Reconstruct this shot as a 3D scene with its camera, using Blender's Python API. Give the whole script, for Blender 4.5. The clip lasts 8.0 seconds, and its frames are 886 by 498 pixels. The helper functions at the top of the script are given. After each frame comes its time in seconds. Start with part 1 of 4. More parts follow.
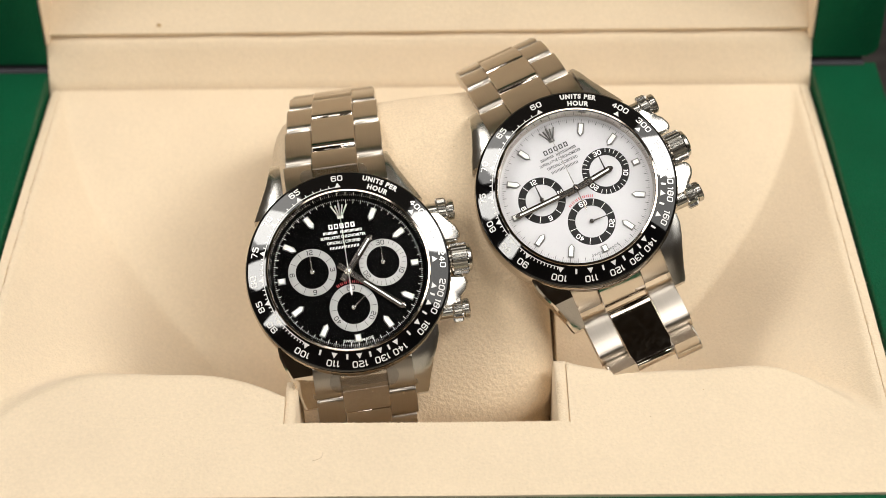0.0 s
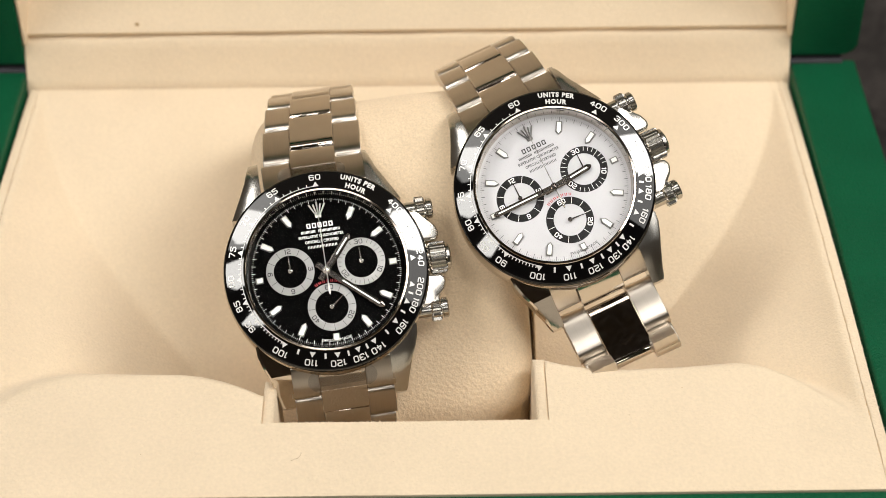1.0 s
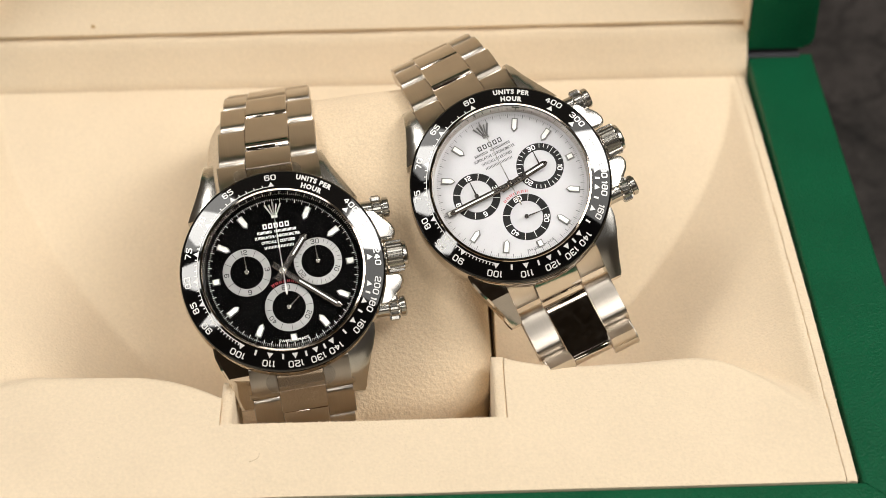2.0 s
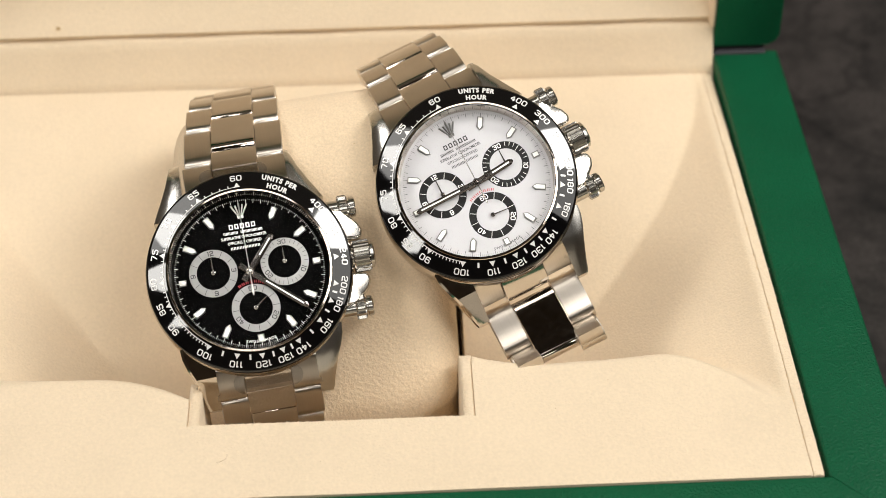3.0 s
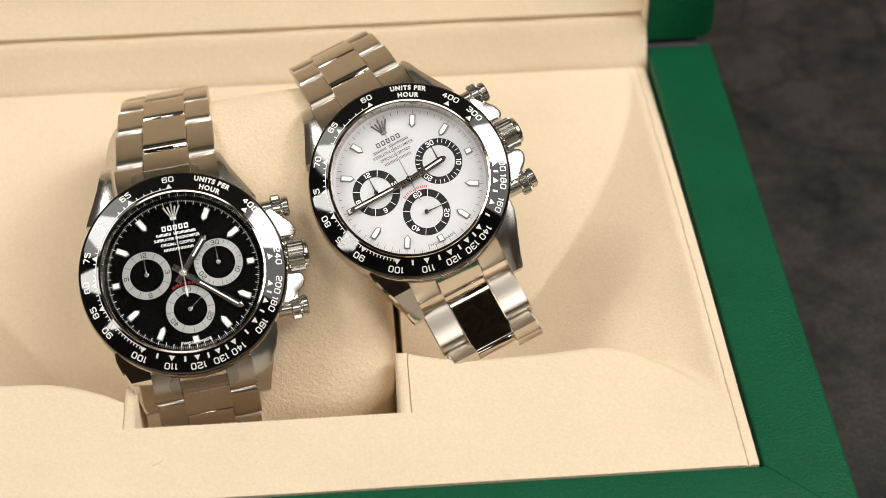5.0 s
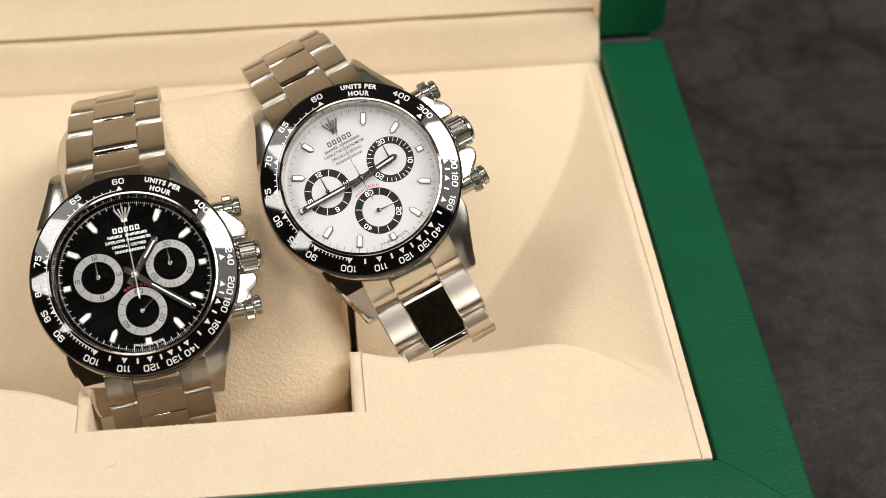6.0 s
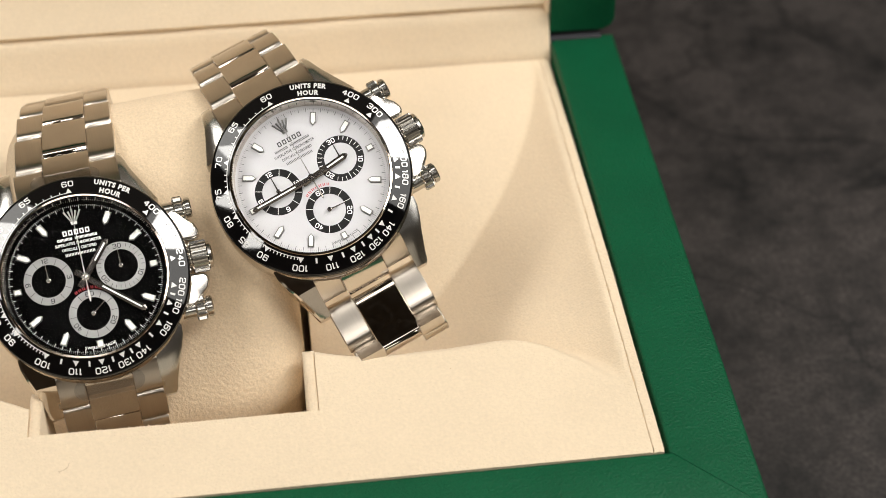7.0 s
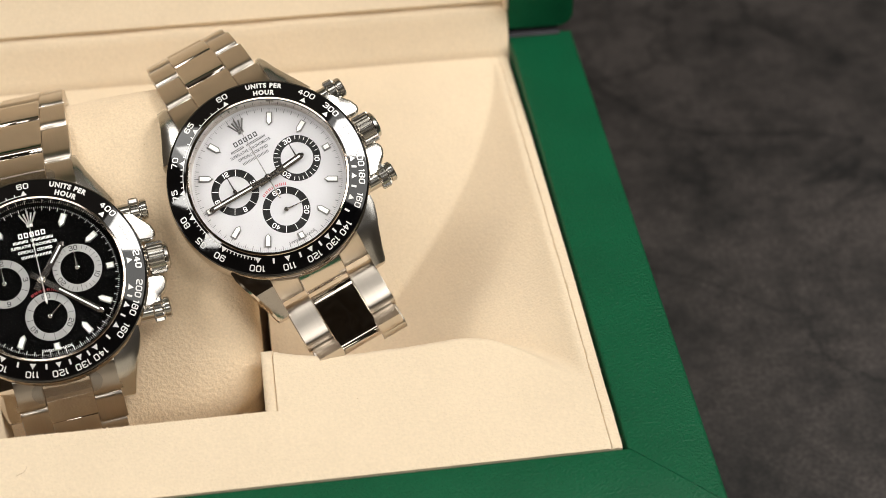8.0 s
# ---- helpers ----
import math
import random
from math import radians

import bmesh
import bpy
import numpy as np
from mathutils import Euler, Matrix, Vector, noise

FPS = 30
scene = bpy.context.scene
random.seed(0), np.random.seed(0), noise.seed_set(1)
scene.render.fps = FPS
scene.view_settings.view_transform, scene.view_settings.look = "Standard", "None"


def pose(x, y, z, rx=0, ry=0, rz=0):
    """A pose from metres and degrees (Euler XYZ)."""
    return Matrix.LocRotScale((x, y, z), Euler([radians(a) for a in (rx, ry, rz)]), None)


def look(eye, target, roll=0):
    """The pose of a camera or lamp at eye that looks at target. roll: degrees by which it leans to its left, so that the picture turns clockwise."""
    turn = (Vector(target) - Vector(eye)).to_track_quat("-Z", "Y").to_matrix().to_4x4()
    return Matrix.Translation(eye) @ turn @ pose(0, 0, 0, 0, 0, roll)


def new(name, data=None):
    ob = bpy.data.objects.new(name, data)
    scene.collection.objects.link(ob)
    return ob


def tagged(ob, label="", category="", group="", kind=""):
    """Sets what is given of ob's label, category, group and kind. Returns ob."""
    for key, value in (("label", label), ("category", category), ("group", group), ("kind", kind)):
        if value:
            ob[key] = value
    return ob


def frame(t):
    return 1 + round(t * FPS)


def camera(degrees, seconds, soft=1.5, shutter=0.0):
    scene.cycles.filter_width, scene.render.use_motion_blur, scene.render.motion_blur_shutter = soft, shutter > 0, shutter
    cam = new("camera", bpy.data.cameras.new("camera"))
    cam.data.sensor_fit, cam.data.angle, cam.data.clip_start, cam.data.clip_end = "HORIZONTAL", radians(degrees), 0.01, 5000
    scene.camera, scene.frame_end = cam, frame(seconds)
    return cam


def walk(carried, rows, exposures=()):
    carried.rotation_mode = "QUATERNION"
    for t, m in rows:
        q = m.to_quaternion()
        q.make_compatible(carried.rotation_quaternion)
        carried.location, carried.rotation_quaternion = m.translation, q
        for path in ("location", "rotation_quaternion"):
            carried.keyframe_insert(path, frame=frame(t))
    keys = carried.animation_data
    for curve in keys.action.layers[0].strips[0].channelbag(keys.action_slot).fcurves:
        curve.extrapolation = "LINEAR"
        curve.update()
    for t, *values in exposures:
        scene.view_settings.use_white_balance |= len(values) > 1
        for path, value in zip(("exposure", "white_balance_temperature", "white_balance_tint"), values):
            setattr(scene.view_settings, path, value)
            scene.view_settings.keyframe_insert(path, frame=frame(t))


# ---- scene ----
cam = camera(30.0, 8.0, soft=0.5)
cam.data.dof.use_dof, cam.data.dof.focus_distance, cam.data.dof.aperture_fstop = True, 0.315, 16.0
# seconds, eye (metres), turn (degrees)
ROWS = [
    (0.0, 0.00533, -0.22901, 0.29083, 46.807, 0.650, -0.096),
    (0.5, 0.00594, -0.22895, 0.29063, 46.820, 0.623, -0.095),
    (1.0, 0.00680, -0.22880, 0.29032, 46.796, 0.442, -0.564),
    (1.5, 0.00836, -0.22878, 0.29005, 46.808, 0.459, -0.971),
    (2.0, 0.01066, -0.22882, 0.28977, 46.795, 0.473, -1.678),
    (2.2, 0.01093, -0.22887, 0.28975, 46.795, 0.448, -1.825),
    (3.3, 0.01280, -0.22924, 0.28964, 46.798, 0.277, -2.829),
    (3.5, 0.01285, -0.22925, 0.28964, 46.798, 0.273, -2.854),
    (4.0, 0.01430, -0.22926, 0.28948, 46.782, 0.268, -3.175),
    (4.5, 0.01476, -0.22945, 0.28958, 46.770, 0.137, -3.697),
    (4.7, 0.01555, -0.22949, 0.28961, 46.745, 0.097, -4.011),
    (5.8, 0.01933, -0.22966, 0.28975, 46.627, -0.093, -5.508),
    (6.0, 0.01997, -0.22969, 0.28977, 46.607, -0.125, -5.762),
    (6.5, 0.02113, -0.22995, 0.29013, 46.553, -0.218, -6.428),
    (7.0, 0.02231, -0.23013, 0.29053, 46.468, -0.427, -7.206),
    (7.5, 0.02381, -0.23013, 0.29079, 46.385, -0.552, -7.849),
    (8.0, 0.02567, -0.23014, 0.29113, 46.292, -0.579, -8.262),
]
walk(cam, [(t, pose(*row)) for t, *row in ROWS])

# ---- world, lamps ----
RIM = 58.0          # height of the box's rim above the table, in millimetres

world = bpy.data.worlds.new("studio")
scene.world = world
world.use_nodes = True
world.node_tree.nodes["Background"].inputs[0].default_value = (0.05, 0.045, 0.04, 1)
world.node_tree.nodes["Background"].inputs[1].default_value = 0.3


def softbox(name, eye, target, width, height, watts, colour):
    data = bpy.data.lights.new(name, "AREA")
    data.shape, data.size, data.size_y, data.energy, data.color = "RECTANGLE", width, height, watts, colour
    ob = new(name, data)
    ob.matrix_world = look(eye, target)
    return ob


AIM = Vector((0.01, 0.01, 0.07))


def around(azimuth, elevation, distance):
    """A place round the watches: azimuth in degrees from the back towards the right."""
    a, e = radians(azimuth), radians(elevation)
    return AIM + distance * Vector((math.sin(a) * math.cos(e), math.cos(a) * math.cos(e), math.sin(e)))


# two softboxes at the sides, each brightest about its middle
softbox("softbox_key", around(99, 46, 0.86), AIM, 0.74, 0.50, 2.5, (1.0, 0.97, 0.92))
softbox("softbox_key_centre", around(87, 49, 0.84), AIM, 0.25, 0.26, 3.6, (1.0, 0.97, 0.92))
softbox("softbox_side", around(-84, 55, 0.86), AIM, 0.36, 0.34, 1.4, (1.0, 0.97, 0.92))
softbox("softbox_side_centre", around(-88, 54, 0.84), AIM, 0.20, 0.22, 1.5, (1.0, 0.97, 0.92))
softbox("softbox_corner", around(-114, 40, 0.88), AIM, 0.17, 0.17, 1.1, (1.0, 0.97, 0.92))
softbox("softbox_low", around(-139, 29, 0.90), AIM, 0.13, 0.12, 0.6, (1.0, 0.97, 0.92))
# added fill lamps without a known source: they brighten lid, cushion and tray
softbox("fill_front", around(184, 40, 1.0), AIM, 0.46, 0.18, 1.0, (1.0, 0.96, 0.89))
softbox("fill_front_right", around(138, 60, 1.0), AIM, 0.30, 0.24, 2.9, (1.0, 0.96, 0.89))
softbox("fill_top", around(180, 85, 1.0), AIM, 0.36, 0.20, 0.9, (1.0, 0.96, 0.89))
# an invented warm panel, added for tan reflections and light from the front
softbox("fill_low", (0.0, -1.35, 0.16), (0.0, 0.0, 0.06), 1.8, 0.44, 1.35, (1.0, 0.88, 0.70))
# a wide, dim lamp added over the table's back for warm fill and reflections
softbox("overhead_fill", (0.0, 0.75, 1.66), (0.0, 0.75, 0.0), 2.6, 2.0, 1.5, (1.0, 0.85, 0.64))
scene.view_settings.exposure = -0.27


# ---- materials ----
def material(name, base, rough=0.5, metal=0.0, vary=0.0, vary_scale=60.0, fine=0.0, fine_scale=2000.0,
             bump=0.0, bump_scale=2500.0, bump_depth=0.0002, bump_detail=3.0, stretch=(1, 1, 1), sheen=0.0, coat=0.0, rough_vary=0.0):
    m = bpy.data.materials.new(name)
    m.use_nodes = True
    nt = m.node_tree
    n, l = nt.nodes, nt.links
    p = n["Principled BSDF"]
    p.inputs["Base Color"].default_value = (*base, 1)
    p.inputs["Roughness"].default_value = rough
    p.inputs["Metallic"].default_value = metal
    p.inputs["Sheen Weight"].default_value = sheen
    p.inputs["Coat Weight"].default_value = coat
    p.inputs["Coat Roughness"].default_value = 0.03
    tc = n.new("ShaderNodeTexCoord")
    mp = n.new("ShaderNodeMapping")
    mp.inputs["Scale"].default_value = stretch
    l.new(tc.outputs["Object"], mp.inputs["Vector"])

    def noise_node(scale, detail=4.0):
        t = n.new("ShaderNodeTexNoise")
        t.inputs["Scale"].default_value, t.inputs["Detail"].default_value = scale, detail
        l.new(mp.outputs["Vector"], t.inputs["Vector"])
        return t.outputs["Fac"]

    if vary or fine:
        value = None
        for amount, scale in ((vary, vary_scale), (fine, fine_scale)):
            if not amount:
                continue
            r = n.new("ShaderNodeMapRange")
            r.inputs["From Min"].default_value, r.inputs["From Max"].default_value = 0.25, 0.75
            r.inputs["To Min"].default_value, r.inputs["To Max"].default_value = 1 - amount, 1 + amount
            l.new(noise_node(scale), r.inputs["Value"])
            if value is None:
                value = r.outputs["Result"]
            else:
                mul = n.new("ShaderNodeMath")
                mul.operation = "MULTIPLY"
                l.new(value, mul.inputs[0]), l.new(r.outputs["Result"], mul.inputs[1])
                value = mul.outputs[0]
        mix = n.new("ShaderNodeVectorMath")
        mix.operation = "SCALE"
        mix.inputs[0].default_value = base
        l.new(value, mix.inputs["Scale"])
        l.new(mix.outputs["Vector"], p.inputs["Base Color"])
    if rough_vary:
        r = n.new("ShaderNodeMapRange")
        r.inputs["From Min"].default_value, r.inputs["From Max"].default_value = 0.3, 0.7
        r.inputs["To Min"].default_value, r.inputs["To Max"].default_value = rough - rough_vary, rough + rough_vary
        l.new(noise_node(vary_scale * 4), r.inputs["Value"])
        l.new(r.outputs["Result"], p.inputs["Roughness"])
    if bump:
        b = n.new("ShaderNodeBump")
        b.inputs["Strength"].default_value, b.inputs["Distance"].default_value = bump, bump_depth
        l.new(noise_node(bump_scale, bump_detail), b.inputs["Height"])
        l.new(b.outputs["Normal"], p.inputs["Normal"])
    return m


SUEDE = material("cream suede", (0.768, 0.628, 0.452), 0.95, vary=0.04, vary_scale=40, fine=0.05, fine_scale=1500,
                 bump=0.6, bump_scale=2300, bump_depth=0.00026, bump_detail=3.0, sheen=0.15)
# warmer than SUEDE: light bounced between the cloth faces is put into the colour
SUEDE_SOFT = material("cream suede of the cushion, bounce in its tone", (0.775, 0.61, 0.42), 0.95, vary=0.05, vary_scale=60, fine=0.10, fine_scale=2600,
                      bump=0.7, bump_scale=1400, bump_depth=0.0004, bump_detail=8.0, sheen=0.15)
SEAM = material("brown seam", (0.60, 0.43, 0.25), 0.9, vary=0.35, vary_scale=350)
SEAM_TAN = material("tan stain", (0.58, 0.42, 0.22), 0.9, vary=0.2, vary_scale=900)
LINT = material("pale brown fluff", (0.42, 0.29, 0.16), 0.9, vary=0.2, vary_scale=300)
GREEN = material("green grained leatherette", (0.002, 0.078, 0.031), 0.48, vary=0.10, vary_scale=70, fine=0.12, fine_scale=1500,
                 bump=0.8, bump_scale=1800, bump_depth=0.00035)
GREEN.node_tree.nodes["Principled BSDF"].inputs["Specular IOR Level"].default_value = 0.2
GAP = material("dark card in the gap", (0.03, 0.03, 0.035), 0.7, vary=0.2, vary_scale=100)
POLISHED = material("polished steel", (0.64, 0.58, 0.515), 0.07, 1.0, vary=0.03, vary_scale=300, rough_vary=0.03)
BRUSHED = material("brushed steel", (0.615, 0.557, 0.49), 0.30, 1.0, fine=0.035, fine_scale=500, stretch=(12, 0.1, 0.1))
# the brushing runs along the bracelet and spreads what it reflects across it
_p = BRUSHED.node_tree.nodes["Principled BSDF"]
_p.inputs["Anisotropic"].default_value, _p.inputs["Anisotropic Rotation"].default_value = 0.9, 0.25
_t = BRUSHED.node_tree.nodes.new("ShaderNodeTangent")
_t.direction_type, _t.axis = "RADIAL", "X"
BRUSHED.node_tree.links.new(_t.outputs["Tangent"], _p.inputs["Tangent"])
CERAMIC = material("black ceramic", (0.002, 0.002, 0.0025), 0.04, vary=0.2, vary_scale=400)
CERAMIC.node_tree.nodes["Principled BSDF"].inputs["IOR"].default_value = 1.75
BLACK_DIAL = material("black lacquer dial", (0.0015, 0.0015, 0.0015), 0.15, vary=0.15, vary_scale=300)
BLACK_DIAL.node_tree.nodes["Principled BSDF"].inputs["Specular IOR Level"].default_value = 0.15
WHITE_DIAL = material("white lacquer dial", (0.40, 0.40, 0.413), 0.25, vary=0.01, vary_scale=300)
SILVER_RING = material("silvered ring", (0.38, 0.38, 0.376), 0.30, 0.85, vary=0.05, vary_scale=500)
BLACK_RING = material("black ring", (0.006, 0.006, 0.006), 0.4, vary=0.1, vary_scale=500)
BLACK_RING.node_tree.nodes["Principled BSDF"].inputs["Specular IOR Level"].default_value = 0.2
WHITE_INK = material("white print", (0.78, 0.78, 0.76), 0.45, vary=0.03, vary_scale=500)
BLACK_INK = material("black print", (0.015, 0.015, 0.015), 0.45, vary=0.1, vary_scale=500)
RED_INK = material("red print", (0.36, 0.02, 0.03), 0.45, vary=0.05, vary_scale=500)
PLATINUM = material("platinum numerals", (0.86, 0.85, 0.83), 0.38, 0.25, vary=0.04, vary_scale=500)
LUME = material("pale luminous paint", (0.62, 0.64, 0.60), 0.6, vary=0.02, vary_scale=900)
SATIN = material("satin steel", (0.68, 0.66, 0.62), 0.22, 1.0, vary=0.04, vary_scale=400)
FRAME = material("bright satin steel", (0.74, 0.73, 0.71), 0.36, 1.0, vary=0.04, vary_scale=600)
# the dark reflections of the polished frames, put into the steel's colour
FRAME_DIM = material("marker steel toned dark for reflections", (0.16, 0.155, 0.15), 0.34, 1.0, vary=0.04, vary_scale=600)
CROWN = material("slightly rough steel of crown and pushers", (0.58, 0.565, 0.535), 0.18, 1.0, vary=0.05, vary_scale=400)
# a darker copy of POLISHED: dark reflections on the hands put into its colour
STEEL_DIM = material("polished steel toned dark for reflections", (0.22, 0.20, 0.19), 0.2, 1.0, vary=0.08, vary_scale=400)
# surfaces of the unseen, added room; their brown tint warms the steel's reflections
WALL = material("warm grey studio wall", (0.42, 0.345, 0.26), 0.9, vary=0.1, vary_scale=2)
CEILING = material("grey studio ceiling", (0.15, 0.12, 0.085), 0.9, vary=0.1, vary_scale=2)

GLASS = bpy.data.materials.new("sapphire crystal")
GLASS.use_nodes = True
_p = GLASS.node_tree.nodes["Principled BSDF"]
_p.inputs["Transmission Weight"].default_value, _p.inputs["Roughness"].default_value, _p.inputs["IOR"].default_value = 1.0, 0.0, 1.09
_p.inputs["Base Color"].default_value = (1, 1, 1, 1)


FILM = bpy.data.materials.new("clear plastic film")
FILM.use_nodes = True
_p = FILM.node_tree.nodes["Principled BSDF"]
_p.inputs["Transmission Weight"].default_value, _p.inputs["Roughness"].default_value, _p.inputs["IOR"].default_value = 1.0, 0.06, 1.35


def stone():
    m = bpy.data.materials.new("dark grey stone")
    m.use_nodes = True
    n, l = m.node_tree.nodes, m.node_tree.links
    p = n["Principled BSDF"]
    tc = n.new("ShaderNodeTexCoord")
    big, small, vein = (n.new("ShaderNodeTexNoise") for _ in range(3))
    for t, scale, detail in ((big, 38, 7), (small, 190, 6), (vein, 12, 8)):
        t.inputs["Scale"].default_value, t.inputs["Detail"].default_value = scale, detail
        l.new(tc.outputs["Object"], t.inputs["Vector"])
    vein.inputs["Distortion"].default_value = 0.8
    add = n.new("ShaderNodeMath")
    add.operation = "MULTIPLY_ADD"
    add.inputs[1].default_value = 0.7
    l.new(small.outputs["Fac"], add.inputs[0]), l.new(big.outputs["Fac"], add.inputs[2])
    ramp = n.new("ShaderNodeValToRGB")
    ramp.color_ramp.elements[0].position, ramp.color_ramp.elements[0].color = 0.58, (0.0055, 0.0048, 0.0045, 1)
    ramp.color_ramp.elements[1].position, ramp.color_ramp.elements[1].color = 1.12, (0.044, 0.0369, 0.034, 1)
    l.new(add.outputs[0], ramp.inputs["Fac"])
    # thin dark cracks where the third noise crosses its middle
    sub = n.new("ShaderNodeMath")
    sub.operation = "SUBTRACT"
    sub.inputs[1].default_value = 0.5
    l.new(vein.outputs["Fac"], sub.inputs[0])
    ab = n.new("ShaderNodeMath")
    ab.operation = "ABSOLUTE"
    l.new(sub.outputs[0], ab.inputs[0])
    cr = n.new("ShaderNodeMapRange")
    cr.inputs["From Max"].default_value, cr.inputs["To Min"].default_value = 0.014, 0.42
    l.new(ab.outputs[0], cr.inputs["Value"])
    mul = n.new("ShaderNodeVectorMath")
    mul.operation = "SCALE"
    # fine grain over all
    grain = n.new("ShaderNodeTexNoise")
    grain.inputs["Scale"].default_value, grain.inputs["Detail"].default_value = 900, 3
    l.new(tc.outputs["Object"], grain.inputs["Vector"])
    gr = n.new("ShaderNodeMapRange")
    gr.inputs["From Min"].default_value, gr.inputs["From Max"].default_value = 0.3, 0.7
    gr.inputs["To Min"].default_value, gr.inputs["To Max"].default_value = 0.55, 1.45
    l.new(grain.outputs["Fac"], gr.inputs["Value"])
    both = n.new("ShaderNodeMath")
    both.operation = "MULTIPLY"
    l.new(cr.outputs["Result"], both.inputs[0]), l.new(gr.outputs["Result"], both.inputs[1])
    l.new(ramp.outputs["Color"], mul.inputs[0]), l.new(both.outputs[0], mul.inputs["Scale"])
    l.new(mul.outputs["Vector"], p.inputs["Base Color"])
    p.inputs["Roughness"].default_value, p.inputs["Specular IOR Level"].default_value = 0.62, 0.38
    b = n.new("ShaderNodeBump")
    b.inputs["Strength"].default_value, b.inputs["Distance"].default_value = 0.4, 0.001
    l.new(small.outputs["Fac"], b.inputs["Height"]), l.new(b.outputs["Normal"], p.inputs["Normal"])
    return m


STONE = stone()


# ---- helpers of the scene: everything below is in millimetres ----
MM = 0.001


def mesh_of(name, bm, *mats, smooth=False):
    bm.normal_update()
    me = bpy.data.meshes.new(name)
    for v in bm.verts:
        v.co *= MM
    bm.to_mesh(me)
    bm.free()
    for m in mats:
        me.materials.append(m)
    if smooth:
        me.shade_smooth()
        me.set_sharp_from_angle(angle=radians(smooth if smooth > 1 else 35))
    return me


def part(name, bm, mat, parent, label="", smooth=35):
    mats = mat if isinstance(mat, (list, tuple)) else (mat,)
    ob = new(name, mesh_of(name, bm, *mats, smooth=smooth))
    ob.parent = parent
    if label:
        ob["label"] = label
    return ob


def structure(name, bm, mat, label, category, smooth=0):
    ob = new(name, mesh_of(name, bm, mat, smooth=smooth))
    return tagged(ob, label, category, kind="structure")


def box_into(bm, x0, x1, y0, y1, z0, z1, bevel=0.0, seg=2):
    vs = [bm.verts.new((x, y, z)) for x in (x0, x1) for y in (y0, y1) for z in (z0, z1)]
    fs = [bm.faces.new([vs[i] for i in q]) for q in
          ((0, 1, 3, 2), (4, 6, 7, 5), (0, 4, 5, 1), (2, 3, 7, 6), (0, 2, 6, 4), (1, 5, 7, 3))]
    if bevel:
        edges = list({e for f in fs for e in f.edges})
        bmesh.ops.bevel(bm, geom=edges, offset=bevel, segments=seg, affect="EDGES", profile=0.5)
    return vs


def lathe_into(bm, profile, steps=96, centre=(0, 0, 0), axis="z", cap=False):
    """profile: (radius, height) pairs. Turned round z (or x) through centre."""
    rings = []
    for r, h in profile:
        ring = []
        for k in range(steps):
            a = 2 * math.pi * k / steps
            p = (r * math.sin(a), r * math.cos(a), h) if axis == "z" else (h, r * math.cos(a), r * math.sin(a))
            ring.append(bm.verts.new((p[0] + centre[0], p[1] + centre[1], p[2] + centre[2])))
        rings.append(ring)
    for a, b in zip(rings, rings[1:]):
        for k in range(steps):
            j = (k + 1) % steps
            bm.faces.new((a[k], a[j], b[j], b[k]))
    if cap:
        bm.faces.new(rings[0][::-1])
        bm.faces.new(rings[-1])
    return rings


def prism_into(bm, outline, z0, z1, matrix=None, index=0):
    """A prism over a closed outline of (x, y)."""
    low = [Vector((x, y, z0)) for x, y in outline]
    high = [Vector((x, y, z1)) for x, y in outline]
    if matrix is not None:
        low, high = [matrix @ p for p in low], [matrix @ p for p in high]
    a, b = [bm.verts.new(p) for p in low], [bm.verts.new(p) for p in high]
    n = len(a)
    fs = [bm.faces.new(b), bm.faces.new(a[::-1])]
    for k in range(n):
        fs.append(bm.faces.new((a[k], a[(k + 1) % n], b[(k + 1) % n], b[k])))
    for f in fs:
        f.material_index = index
    return fs


def frustum_into(bm, outline, z0, z1, inset, matrix, index=0):
    """A prism whose top is drawn in by inset, so that its sides slope."""
    cx, cy = sum(p[0] for p in outline) / len(outline), sum(p[1] for p in outline) / len(outline)
    low, high = [], []
    for x, y in outline:
        d = Vector((x - cx, y - cy))
        low.append(bm.verts.new(matrix @ Vector((x, y, z0))))
        sx = math.copysign(max(0.0, abs(d.x) - inset), d.x)
        sy = math.copysign(max(0.0, abs(d.y) - inset), d.y)
        high.append(bm.verts.new(matrix @ Vector((cx + sx, cy + sy, z1))))
    n = len(low)
    fs = [bm.faces.new(high), bm.faces.new(low[::-1])]
    for k in range(n):
        fs.append(bm.faces.new((low[k], low[(k + 1) % n], high[(k + 1) % n], high[k])))
    for f in fs:
        f.material_index = index


def fix_normals(bm):
    bmesh.ops.recalc_face_normals(bm, faces=bm.faces[:])
    return bm


FONT_CACHE = {}


def glyphs(text, bold=0.0, gap=1.0):
    """Flat outlines of a text, as (vertices, faces), capital height 1, centred."""
    key = (text, bold, gap)
    if key in FONT_CACHE:
        return FONT_CACHE[key]
    cu = bpy.data.curves.new("writing", "FONT")
    cu.body, cu.size, cu.offset, cu.space_character, cu.resolution_u = text, 1.0, bold, gap, 3
    ob = new("writing", cu)
    bpy.context.view_layer.update()
    me = bpy.data.meshes.new_from_object(ob.evaluated_get(bpy.context.evaluated_depsgraph_get()))
    vs, fs = [v.co.copy() for v in me.vertices], [list(p.vertices) for p in me.polygons]
    bpy.data.objects.remove(ob), bpy.data.curves.remove(cu), bpy.data.meshes.remove(me)
    xs, ys = [v.x for v in vs], [v.y for v in vs]
    cx, cy, h = (min(xs) + max(xs)) / 2, (min(ys) + max(ys)) / 2, max(ys) - min(ys)
    FONT_CACHE[key] = ([((v.x - cx) / h, (v.y - cy) / h) for v in vs], fs)
    return FONT_CACHE[key]


